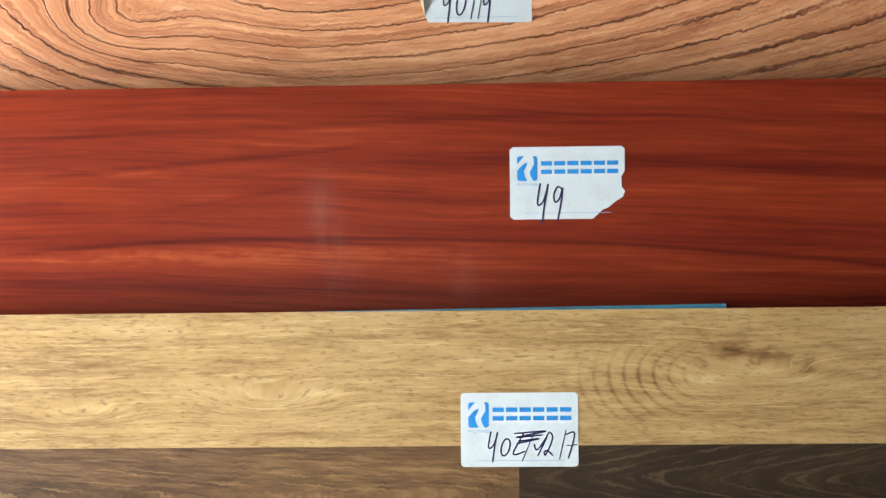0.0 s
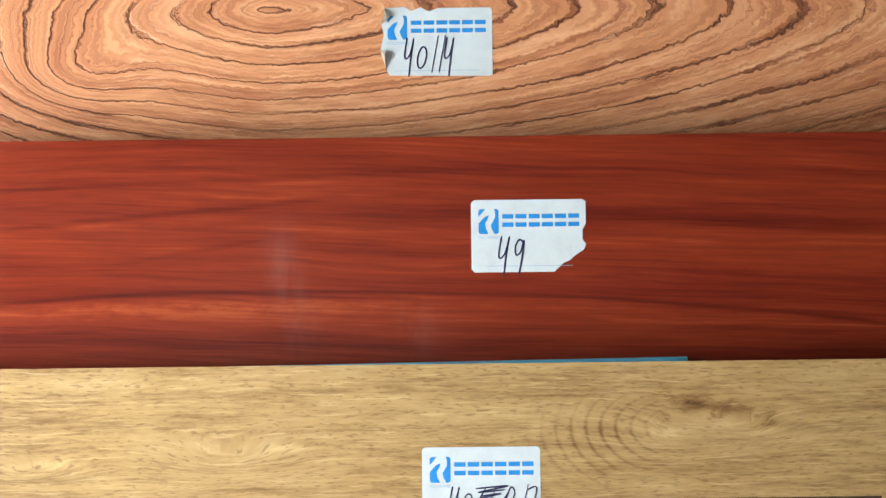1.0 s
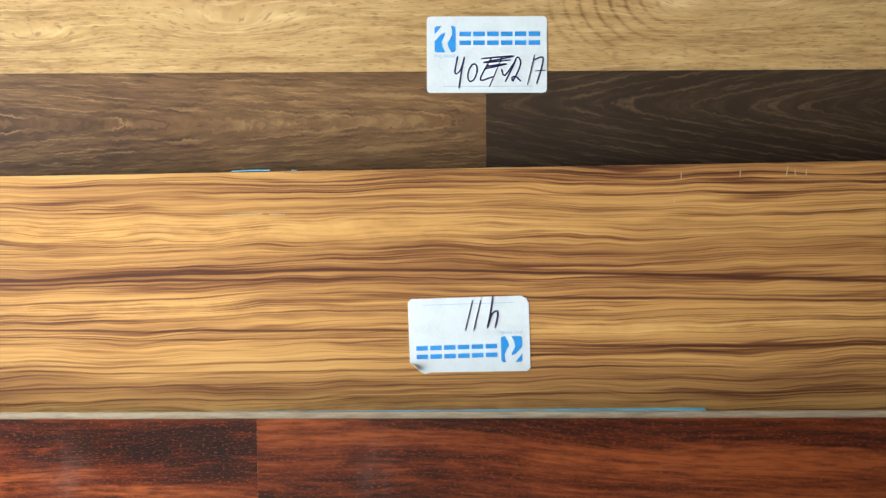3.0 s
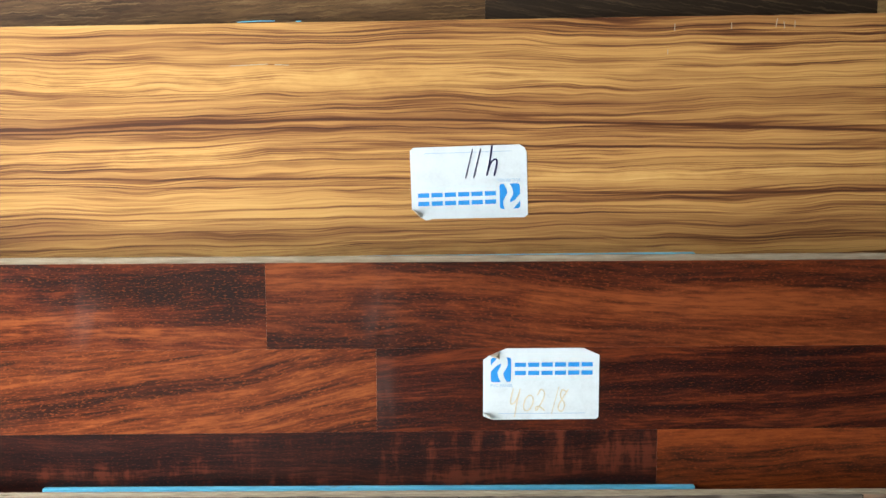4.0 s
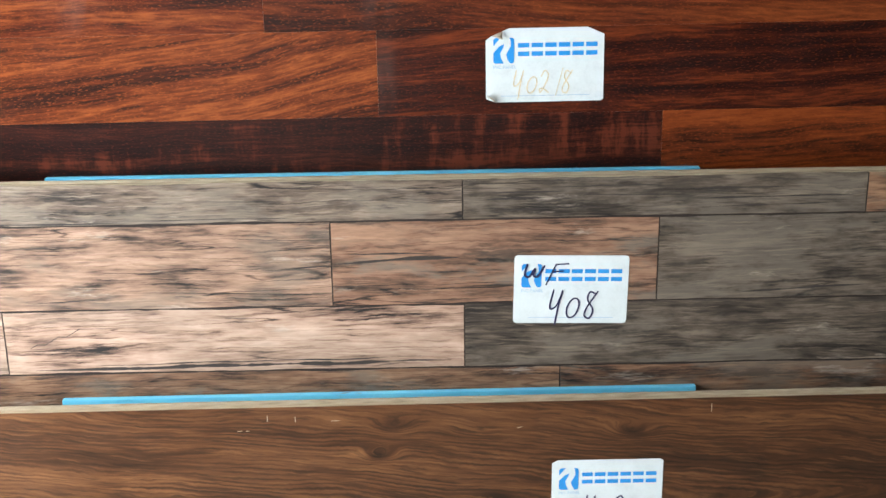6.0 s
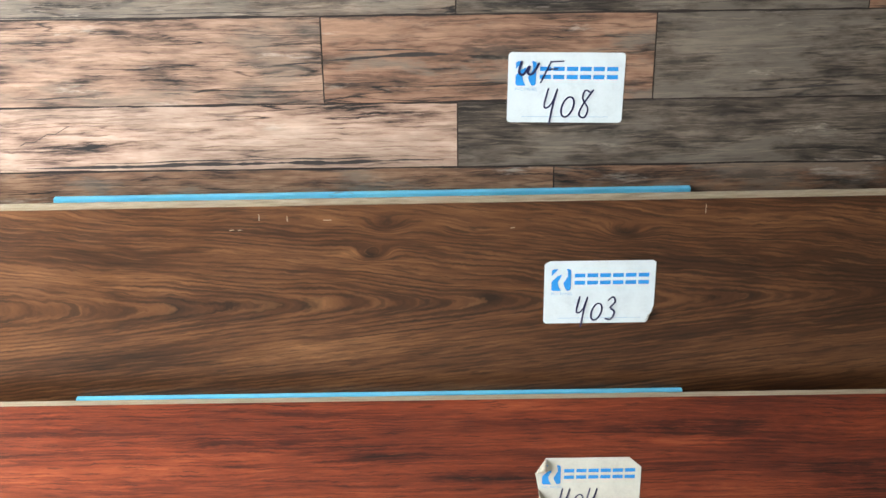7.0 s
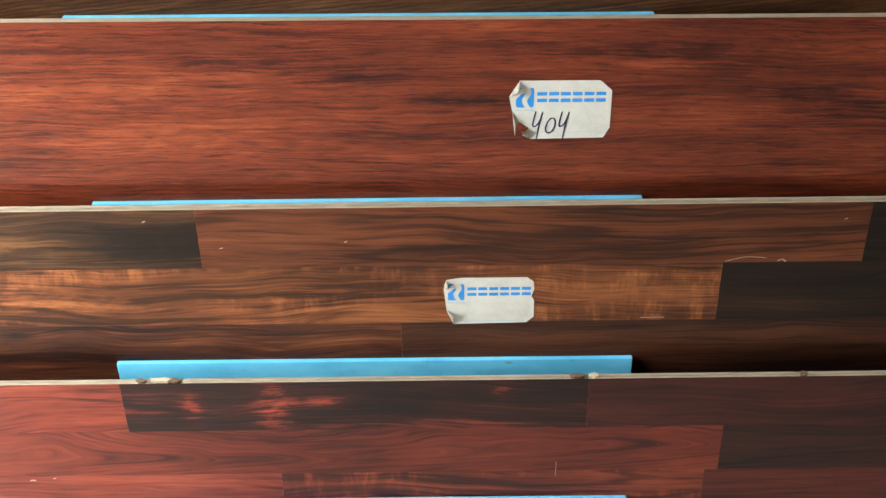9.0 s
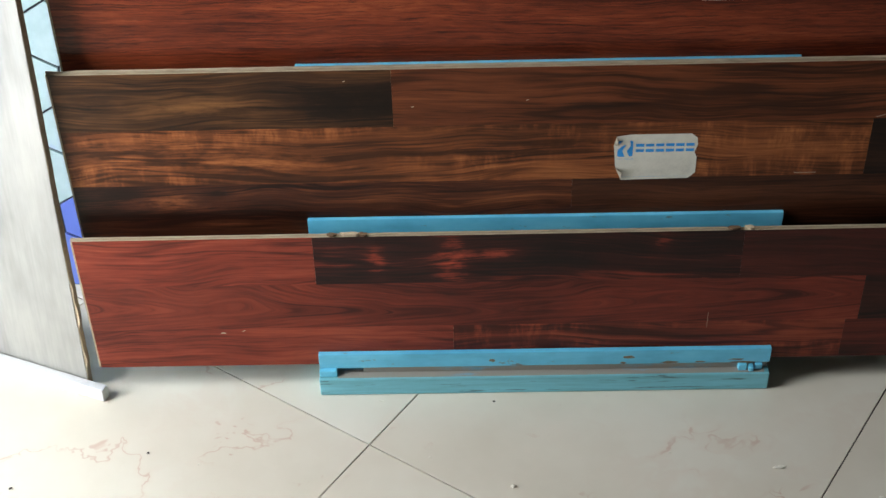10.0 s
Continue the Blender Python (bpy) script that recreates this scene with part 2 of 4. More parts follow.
def room():
    T = 0.15
    tagged(link("wall_north", box(bmesh.new(), X0 - T, X1 + T, Y1, Y1 + T, 0, HT), grey_wall), "plain grey painted shop wall behind the display", "wall", kind="structure")
    tagged(link("wall_east", box(bmesh.new(), X1, X1 + T, Y0, Y1, 0, HT), grey_wall), "unseen plain grey side wall that closes the room", "wall", kind="structure")

    def holed(name, label, along, a0, a1, fixed, h0, h1, o0, o1):
        bm = bmesh.new()
        for u0, u1, z0, z1 in ((a0, h0, 0, HT), (h1, a1, 0, HT), (h0, h1, 0, o0), (h0, h1, o1, HT)):
            if along == "y":
                box(bm, fixed - T, fixed, u0, u1, z0, z1)
            else:
                box(bm, u0, u1, fixed - T, fixed, z0, z1)
        tagged(link(name, bm, grey_wall), label, "wall", kind="structure")

    holed("wall_west", "unseen grey wall with a tall unglazed opening for the left daylight", "y", Y0, Y1, X0, -0.40, 0.06, 0.0, 1.85)
    holed("wall_south", "unseen grey wall with an added opening for the rear fill", "x", X0 - T, X1 + T, Y0, -0.95, 0.15, 0.0, 2.1)
    tagged(link("ceiling", box(bmesh.new(), X0 - T, X1 + T, Y0 - T, Y1 + T, HT, HT + 0.1), ceiling_mat), "unseen plain grey ceiling that closes the room", "ceiling", kind="structure")
    tagged(link("floor", box(bmesh.new(), X0 - T, X1 + T, Y0 - T, Y1 + T, -0.06, -0.0025), grout_mat), "dark grout bed under the floor tiles", "floor", kind="structure")
    g = plain("outside_ground", (120, 116, 108), 0.9, 0.2, 0.8)
    tagged(link("ground", box(bmesh.new(), -300, 300, -300, 300, -0.2, -0.1), g), "grey paved ground outside the shop", "ground", kind="structure")


room()

# ---- laminate planks ----
XC, LEAN = 0.26, radians(2.0)
TAN = math.tan(LEAN)
# kind: depth of the face at floor level, height of the top edge, tilt in degrees, left end, height of the plank
PLANKS = {
    "A": (0.343, 1.865, 0.0, -0.30, 0.20), "B": (0.322, 1.6836, 0.0, -0.31, 0.20), "C": (0.301, 1.5007, -0.02, -0.27, 0.20),
    "D": (0.279, 1.3185, 0.76, -0.28, 0.20), "E": (0.255, 1.1319, 0.0, -0.27, 0.20), "F": (0.231, 0.9498, -0.3, -0.26, 0.20),
    "G": (0.208, 0.7656, -0.15, -0.25, 0.20), "H": (0.186, 0.5930, -0.42, -0.246, 0.20), "I": (0.163, 0.4110, 0.0, -0.256, 0.218),
    "J": (0.133, 0.2218, 0.05, -0.26, 0.185)}
LIP_TILT = {"B": 0.55, "D": 0.34, "C": -0.5, "E": -0.3, "F": -0.15, "G": -0.42, "H": 0.0}
LIP_TOP = {"A": 1.683, "B": 1.5003, "C": 1.3085, "D": 1.1326, "E": 0.9490, "F": 0.7673, "G": 0.5885, "H": 0.4068, "I": 0.2270, "J": 0.0575}
LENGTH = 1.21


def local(k, X, Z):
    """From a place on the display (X along it, Z height) to the plank's own x and z."""
    c, top, tilt, _, h = PLANKS[k]
    dx, dz, a = X - XC, Z - (top - h), radians(tilt)
    return dx * math.cos(a) + dz * math.sin(a), -dx * math.sin(a) + dz * math.cos(a)


TONGUE = {"E": 0.0045, "G": 0.0038, "I": 0.003, "J": 0.0015, "F": 0.002}


def plank(k, label, core=core_mat, chips=()):
    c, top, tilt, left, h = PLANKS[k]
    zb, tg = top - h, TONGUE.get(k, 0.0)
    ob = thing("laminate_plank", pose(XC, c + zb * TAN, zb, -2.0, 0, 0) @ pose(0, 0, 0, 0, -tilt, 0), label, "floor plank", "sample planks on the rack")
    # fibreboard core with a tongue along the top edge, chipped here and there
    rnd = random.Random(ord(k))
    bm = bmesh.new()
    xs = [left - XC + LENGTH * i / 150 for i in range(151)]
    rings = []
    for x in xs:
        cut = rnd.uniform(0, 0.0004)
        for cx, cw, cd in chips:
            d = abs(x - cx) / cw
            if d < 1:
                cut += cd * (1 - d * d) * rnd.uniform(0.6, 1.0)
        prof = [(0.0006, 0), (0.0006, h - 0.0004 - cut), (0.0022, h - cut), (0.0030, h - cut * 0.9), (0.0032, h + tg - 0.0006 - cut), (0.0038, h + tg - cut), (0.0060, h + tg - cut * 0.8), (0.0066, h + tg - 0.0008 - cut * 0.5), (0.0084, h - 0.0003 - cut * 0.3), (0.0084, 0)]
        rings.append([bm.verts.new((x, y, z)) for y, z in prof])
    for a, b in zip(rings, rings[1:]):
        for i in range(len(a)):
            j = (i + 1) % len(a)
            bm.faces.new((a[i], a[j], b[j], b[i]))
    bm.faces.new(rings[0])
    bm.faces.new(rings[-1][::-1])
    part("core", bm, core, ob, "beige fibreboard core")
    return ob


def strip(ob, k, x0, x1, z0, z1, mat, wavy=0.0, seed=0, gap=0.00003, y0=0.0, name="decor_strip"):
    """One printed strip of the face; x and z in the plank's own measure."""
    if not wavy:
        bm = box(bmesh.new(), x0 + gap, x1 - gap, y0, 0.0006, z0 + gap, z1 - gap)
    else:
        rnd = random.Random(seed)
        ph = [rnd.uniform(0, 50) for _ in range(4)]
        n = max(6, int((x1 - x0) / 0.006))

        def w(x, p):
            return wavy * (noise.noise((x * 14, p, 0)) + 0.5 * noise.noise((x * 70, p, 3)))
        up = [(x0 + gap + (x1 - x0 - 2 * gap) * i / n) for i in range(n + 1)]
        side = max(1, int((z1 - z0) / 0.01))
        pts = [(x, z1 - gap + min(0, w(x, ph[0]) - wavy * 0.3)) for x in up]
        pts += [(x1 - gap - abs(w(z1 - (z1 - z0) * i / side, ph[1])) * 0.4, z1 - (z1 - z0) * i / side) for i in range(1, side)]
        pts += [(x, z0 + gap + max(0, w(x, ph[2]) + wavy * 0.2)) for x in up[::-1]]
        pts += [(x0 + gap + abs(w(z0 + (z1 - z0) * i / side, ph[3])) * 0.4, z0 + (z1 - z0) * i / side) for i in range(1, side)]
        bm = prism(bmesh.new(), pts, y0, 0.0006)
    return part(name, bm, mat, ob)


def whole(k, ob, mat):
    c, top, tilt, left, h = PLANKS[k]
    return strip(ob, k, left - XC + 0.0022, left - XC + LENGTH, 0, h, mat, gap=0.0002, name="decor_face")


def rows_of(k, ob, rows, **kw):
    """rows: (lower height, upper height, [joint places], [materials]) in display measure."""
    c, top, tilt, left, h = PLANKS[k]
    for i, (z0, z1, joints, mats) in enumerate(rows):
        a = max(0, local(k, XC, z0)[1])
        b = min(h, local(k, XC, z1)[1])
        xs = [left - XC + 0.0022] + [local(k, j, (z0 + z1) / 2)[0] for j in joints] + [left - XC + LENGTH]
        for j, mat in enumerate(mats):
            strip(ob, k, xs[j], xs[j + 1], a, b, mat, seed=i * 17 + j, **kw)


# --- A: pale rustic teak with bold rings ---
ax, az = local("A", 0.188, 1.792)
sx_, sz_ = local("A", 0.030, 1.742)
mat_a = wood("teak_decor", [(0.0, (112, 66, 42)), (0.25, (168, 102, 66)), (0.5, (208, 142, 98)), (0.72, (228, 170, 126)), (1.0, (242, 202, 164))], 3.1,
             warp=(0.007, 5.0, 16.0), wiggle=0.003, freq=72.0, ring=0.5, sharp=50.0, ellipse=(ax, az, 2.6, 4.4, 1.6), knots=((sx_, sz_, 0.05, 0.03, -0.024), (sx_ - 0.07, sz_ + 0.05, 0.06, 0.05, 0.012)),
             streak=0.2, streak_scale=(3.0, 90.0), fibre=0.2, fibre_scale=(26.0, 380.0), blotch=0.16, blotch_scale=(6.0, 60.0), pore=0.4, pore_colour=(158, 96, 60), pore_scale=(30.0, 520.0), light_pore=0.35,
             veins=((0.6, 190.0, 0.035, 0.2), (0.5, 100.0, 0.014, 0.22)), rough=0.5, emboss=0.0016, jag=0.0045)
pa = plank("A", "pale orange teak-look laminate plank with bold oval growth rings")
whole("A", pa, mat_a)

# --- B: glossy red padauk ---
mat_b = wood("padauk_decor", [(0.0, (70, 20, 14)), (0.3, (108, 34, 20)), (0.6, (135, 50, 27)), (1.0, (176, 85, 45))], 11.0,
             warp=(0.016, 1.6, 5.0), wiggle=0.002, spec=0.25, streak=0.18, streak_scale=(1.4, 48.0), fibre=0.18, fibre_scale=(12.0, 320.0), blotch=0.2, blotch_scale=(2.4, 30.0), rough=0.3,
             relief=0.0, veins=((1.2, 60.0, 0.03, 0.1), (3.0, 160.0, 0.05, 0.1)), shear=-0.03,
             lines_at=((0.0745, -0.012, -0.14, -0.3, 0.44, 0.0035, 0.26), (0.077, -0.01, -0.14, -0.3, 0.44, 0.01, 0.09), (0.128, 0.16, 0.0, -0.2, -0.06, 0.004, 0.1), (0.152, 0.09, 0.0, -0.3, -0.03, 0.004, 0.2), (0.139, -0.03, 0.0, 0.06, 0.45, 0.006, 0.17), (0.168, 0.03, 0.0, -0.3, 0.1, 0.004, 0.17), (0.03, -0.02, 0.0, -0.3, 0.1, 0.006, 0.14), (0.1, -0.03, -0.05, 0.1, 0.45, 0.003, 0.11), (0.046, -0.02, 0.0, 0.0, 0.45, 0.005, 0.11)),
             spots=((-0.2, 0.062, 0.16, 0.008, 0.24), (0.0, 0.064, 0.2, 0.006, 0.14), (-0.1, 0.150, 0.14, 0.006, 0.12), (-0.2, 0.132, 0.1, 0.005, 0.16), (0.24, 0.088, 0.2, 0.008, 0.1)),
             pale_patches=((-0.06, 0.095, 0.014, 0.03, 0.1), (-0.045, 0.05, 0.012, 0.025, 0.1), (0.045, 0.04, 0.02, 0.02, 0.07)))
pb = plank("B", "glossy red padauk-look laminate plank with dark streaks")
whole("B", pb, mat_b)

# --- C: oak strip above, dark strips below ---
mat_c1 = wood("light_oak_decor", [(0.0, (74, 48, 26)), (0.26, (132, 98, 58)), (0.5, (176, 142, 92)), (1.0, (212, 182, 132))], 5.7,
              warp=(0.007, 2.6, 12.0), wiggle=0.003, jag=0.002, eye=(0.252, 0.1476, 1.7, 0.0115, 0.195, 0.141, 0.05, 0.028, 0.24), knots=((0.256, 0.1476, 0.04, 0.02, 0.012), (0.31, 0.146, 0.03, 0.012, 0.012), (-0.10, 0.128, 0.05, 0.014, 0.014), (-0.25, 0.118, 0.05, 0.01, 0.01)),
              spots=((0.268, 0.168, 0.018, 0.006, -0.5), (0.295, 0.164, 0.014, 0.005, -0.4), (0.318, 0.158, 0.012, 0.004, -0.35), (0.33, 0.150, 0.02, 0.003, -0.3), (0.245, 0.142, 0.018, 0.007, 0.3), (0.29, 0.150, 0.02, 0.004, 0.2), (0.33, 0.142, 0.03, 0.004, 0.14), (-0.06, 0.134, 0.03, 0.006, 0.22), (-0.255, 0.124, 0.03, 0.004, 0.25), (-0.03, 0.140, 0.03, 0.003, -0.22), (-0.2, 0.185, 0.12, 0.012, 0.1)),
              streak=0.16, streak_scale=(4.0, 90.0), fibre=0.16, fibre_scale=(40.0, 420.0), blotch=0.13, blotch_scale=(12.0, 50.0), pore=0.6, pore_colour=(126, 90, 52), pore_scale=(130.0, 720.0), light_pore=0.5, rough=0.46)
mat_c2 = wood("grey_brown_oak_decor", [(0.0, (44, 29, 16)), (0.35, (86, 60, 36)), (0.6, (114, 84, 52)), (1.0, (156, 123, 82))], 8.2,
              warp=(0.006, 3.0, 12.0), cath=(0.052, 0.0, 0.055, 0.008), freq=230.0, ring=0.06, sharp=2.0, jag=0.004, veins=((5.0, 90.0, 0.03, 0.16),), streak=0.2, streak_scale=(4.0, 60.0), fibre=0.24, fibre_scale=(30.0, 420.0), blotch=0.22, blotch_scale=(5.0, 30.0), pore=0.5, pore_colour=(48, 32, 20), light_pore=0.5, rough=0.48,
              spots=((-0.01, 0.055, 0.14, 0.03, 0.12), (-0.24, 0.02, 0.12, 0.02, -0.12)))
mat_c3 = wood("smoked_oak_decor", [(0.0, (26, 18, 11)), (0.5, (52, 38, 25)), (1.0, (104, 82, 58))], 9.9,
              warp=(0.006, 4.0, 14.0), cath=(0.066, 0.0, -0.16, 0.006), freq=140.0, ring=-0.24, sharp=12.0, jag=0.004, streak=0.14, fibre=0.16, fibre_scale=(30.0, 420.0), blotch=0.1, light_pore=0.5, rough=0.46)
pc = plank("C", "two-tone oak-look laminate plank, tan above dark brown blocks")
rows_of("C", pc, [(1.3932, 1.52, [], [mat_c1]), (1.28, 1.3932, [0.3568, 0.6726], [mat_c2, mat_c3, mat_c1])])

# --- D: zebrano ---
mat_d = wood("zebrano_decor", [(0.0, (74, 40, 22)), (0.2, (108, 66, 34)), (0.42, (152, 106, 60)), (0.66, (192, 144, 82)), (1.0, (216, 175, 112))], 2.4,
             warp=(0.010, 3.4, 9.0), wiggle=0.006, veins=((0.7, 70.0, 0.016, 0.26), (1.3, 130.0, 0.026, 0.36), (2.2, 240.0, 0.045, 0.32), (4.0, 420.0, 0.07, 0.28)), streak=0.22, streak_scale=(0.7, 34.0),
             fibre=0.2, fibre_scale=(9.0, 420.0), blotch=0.16, blotch_scale=(1.4, 30.0), rough=0.42, soft=(0.3, 0.62),
             lines_at=((0.1225, -0.01, -0.06, -0.33, 0.44, 0.00187, 0.46), (0.124, -0.01, -0.06, -0.33, 0.44, 0.0051, 0.12), (0.115, -0.03, -0.08, -0.31, 0.0, 0.00136, 0.37), (0.107, 0.02, 0.0, -0.31, -0.12, 0.00136, 0.37), (0.104, -0.025, 0.0, 0.12, 0.44, 0.00187, 0.43), (0.116, -0.01, 0.0, 0.2, 0.44, 0.00136, 0.31), (0.109, -0.03, 0.0, 0.24, 0.44, 0.00119, 0.28), (0.0755, -0.024, 0.0, -0.33, 0.05, 0.00153, 0.43), (0.07, -0.01, 0.05, -0.33, 0.12, 0.00102, 0.31), (0.066, -0.02, 0.0, 0.06, 0.44, 0.00136, 0.37), (0.06, 0.0, 0.0, 0.1, 0.44, 0.00119, 0.34), (0.054, 0.01, 0.0, -0.33, 0.44, 0.00153, 0.37), (0.045, -0.006, 0.02, -0.33, 0.3, 0.00136, 0.37), (0.037, 0.01, 0.0, -0.33, 0.0, 0.00119, 0.31), (0.024, 0.0, 0.0, -0.33, 0.44, 0.00119, 0.25), (0.188, -0.01, 0.0, -0.33, 0.44, 0.00136, 0.25), (0.178, 0.0, 0.0, -0.1, 0.44, 0.00119, 0.28), (0.166, -0.02, 0.0, -0.33, 0.2, 0.00119, 0.22)),
             spots=((-0.1, 0.155, 0.3, 0.012, 0.2), (-0.15, 0.095, 0.14, 0.008, 0.2), (0.24, 0.076, 0.2, 0.007, 0.2), (0.0, 0.014, 0.4, 0.008, 0.15)))
pd = plank("D", "honey-coloured zebrano-look laminate plank with dark brown stripes")
whole("D", pd, mat_d)


# --- E: three-strip merbau ---
def merbau(seed, a, b, c, cross=0.0, shear=0.05, spots=(), pale_patches=()):
    return wood("merbau_decor", [(0.0, (22, 8, 6)), (0.25, a), (0.55, b), (1.0, c)], seed, warp=(0.018, 3.0, 7.0), wiggle=0.003, shear=shear, veins=((1.2, 40.0, 0.03, 0.16), (2.0, 130.0, 0.04, 0.16)), streak=0.5, streak_scale=(2.2, 62.0),
                fibre=0.32, fibre_scale=(40.0, 420.0), blotch=0.2, blotch_scale=(3.0, 20.0), pore=0.5, pore_colour=c, pore_scale=(340.0, 1000.0), cross=cross, rough=0.3, coat=0.0, spec=0.3, relief=0.00008, spots=spots, pale_patches=pale_patches)


E1 = merbau(1.0, (38, 14, 8), (84, 33, 15), (140, 74, 36), shear=0.0, spots=((-0.25, 0.148, 0.16, 0.012, 0.4), (-0.2, 0.178, 0.16, 0.012, -0.3), (-0.12, 0.165, 0.06, 0.02, -0.2)), pale_patches=((-0.225, 0.155, 0.02, 0.02, 0.08),))
E2 = merbau(2.3, (40, 15, 9), (80, 33, 15), (130, 66, 32), shear=-0.04, spots=((-0.04, 0.185, 0.06, 0.015, 0.25), (0.25, 0.165, 0.2, 0.012, 0.2), (0.0, 0.152, 0.08, 0.012, -0.25)), pale_patches=((0.01, 0.16, 0.012, 0.03, 0.06),))
E3 = merbau(4.1, (26, 9, 7), (56, 20, 11), (112, 50, 22), spots=((0.25, 0.115, 0.12, 0.006, -0.3), (0.24, 0.123, 0.08, 0.004, 0.35)), pale_patches=((0.012, 0.09, 0.012, 0.03, 0.08),))
E4 = merbau(6.6, (46, 18, 10), (96, 42, 19), (152, 82, 40), shear=0.14)
E5 = merbau(7.9, (24, 10, 9), (46, 18, 12), (92, 42, 26), cross=0.7, shear=0.0)
E6 = merbau(9.1, (66, 27, 12), (112, 50, 21), (146, 74, 32))
pe = plank("E", "glossy dark merbau-look three-strip laminate plank")
rows_of("E", pe, [(1.0622, 1.15, [0.1815], [E1, E2]), (0.9935, 1.0622, [0.2682], [E4, E3]), (0.90, 0.9935, [0.4945], [E5, E6])])


# --- F: rustic stacked wood ---
def rustic(seed, dark, mid, light, crack=0.5, worn_by=0.75):
    return wood("rustic_wood_decor", [(0.0, (24, 20, 18)), (0.2, dark), (0.5, mid), (1.0, light)], seed, warp=(0.005, 5.0, 14.0), wiggle=0.003, jag=0.002, streak=0.24, streak_scale=(8.0, 60.0),
                fibre=0.3, fibre_scale=(30.0, 260.0), blotch=0.46, blotch_scale=(15.0, 56.0), veins=((2.2, 46.0, 0.012, 1.0 * crack), (5.0, 110.0, 0.02, 0.45), (9.0, 200.0, 0.03, 0.3)), pore=crack * 0.6, pore_colour=(44, 36, 32), pore_scale=(30.0, 280.0), light_pore=0.5,
                weather=(((116, 106, 94), 0.85 * worn_by, 5.0, 15.0, 0.48), ((198, 182, 166), 0.5, 9.0, 50.0, 0.6), ((60, 54, 48), 0.85 * worn_by, 6.0, 32.0, 0.57), ((28, 24, 23), 0.9 * worn_by, 8.0, 60.0, 0.63)), rough=0.55, relief=0.0008)


GREY = ((66, 56, 48), (112, 96, 82), (160, 144, 128))
DARK = ((46, 39, 33), (77, 67, 57), (132, 118, 103))
TAN_ = ((88, 69, 57), (140, 110, 91), (180, 148, 126))
RUSSET = ((78, 58, 46), (128, 95, 75), (164, 128, 104))
PINK = ((112, 87, 73), (164, 134, 115), (198, 170, 150))
BROWN = ((70, 50, 38), (120, 88, 66), (162, 126, 98))
pf = plank("F", "rustic stacked-wood look laminate plank in greys and pinkish tans")
part("joint_backing", box(bmesh.new(), PLANKS["F"][3] - XC + 0.001, PLANKS["F"][3] - XC + LENGTH - 0.001, 0.0003, 0.00065, 0.001, 0.1985), core_dark, pf)
rows_of("F", pf, [
    (0.9153, 0.96, [0.333, 0.6561], [rustic(1.2, *GREY), rustic(3.4, *DARK, crack=0.95), rustic(4.4, *BROWN)]),
    (0.8433, 0.9153, [0.2268, 0.4905], [rustic(5.1, *TAN_, worn_by=0.55), rustic(6.7, *RUSSET, worn_by=0.85), rustic(7.3, *DARK)]),
    (0.7872, 0.8433, [-0.0420, 0.3333], [rustic(8.3, *PINK, worn_by=0.4), rustic(9.5, *PINK, crack=0.3, worn_by=0.25), rustic(10.4, *DARK)]),
    (0.74, 0.7872, [0.412], [rustic(12.1, *BROWN), rustic(13.7, *BROWN)])], wavy=0.0014, gap=0.0005)

# dark cracks printed on the rustic plank
crack_mat = plain("printed_crack_tone", (44, 37, 33), 0.6, 0.3, 120.0)


def printed_crack(X0_, X1_, Z, thick, rise=0.0, seed=0):
    rnd = random.Random(seed)
    p, n = rnd.uniform(0, 50), max(10, int((X1_ - X0_) / 0.004))
    up, lo = [], []
    for i in range(n + 1):
        t = i / n
        x, z = local("F", X0_ + (X1_ - X0_) * t, Z + rise * t)
        z += 0.0012 * noise.noise((x * 18, p, 0))
        w = thick * (0.06 + min(1.0, 5 * t, 5 * (1 - t)) * abs(0.55 + 0.9 * noise.noise((x * 34, p, 5)) + 0.3 * noise.noise((x * 160, p, 9)))) / 2
        up.append((x, z + w))
        lo.append((x, z - w * 0.7))
    part("printed_crack", prism(bmesh.new(), up + lo[::-1], -0.0001, 0.0002), crack_mat, pf)


for i, (a0, a1, zz, th, ri) in enumerate(((-0.02, 0.322, 0.7925, 0.0052, 0.0008), (0.03, 0.30, 0.7960, 0.0020, 0.0010), (-0.012, 0.03, 0.8520, 0.0016, 0.002), (0.17, 0.225, 0.8760, 0.0022, 0.002),
                                         (0.345, 0.415, 0.9365, 0.0016, 0.0), (0.35, 0.40, 0.9310, 0.0018, 0.001), (0.405, 0.492, 0.9405, 0.0018, 0.0), (0.41, 0.50, 0.9330, 0.0016, -0.001), (0.36, 0.45, 0.9225, 0.0014, 0.0), (0.52, 0.645, 0.9285, 0.0022, 0.0), (0.51, 0.60, 0.9365, 0.0014, 0.0), (0.53, 0.64, 0.9215, 0.0014, 0.001),
                                         (0.23, 0.33, 0.8800, 0.0050, 0.003), (0.24, 0.31, 0.8880, 0.0020, -0.002), (0.56, 0.66, 0.8475, 0.0030, 0.004), (-0.06, 0.06, 0.9190, 0.0020, -0.001), (0.07, 0.20, 0.9195, 0.0012, 0.0))):
    printed_crack(a0, a1, zz, th, ri, i + 3)
crack_line = [local("F", -0.022 + 0.006 * i, 0.812 + 0.0022 * i + 0.0015 * math.sin(i * 2.1)) for i in range(8)]
bm = bmesh.new()
for (xa, za), (xb, zb_) in zip(crack_line, crack_line[1:]):
    vs = [bm.verts.new((x, -0.0001, z)) for x, z in ((xa, za), (xb, zb_), (xb, zb_ + 0.0006), (xa, za + 0.0006))]
    bm.faces.new(vs)
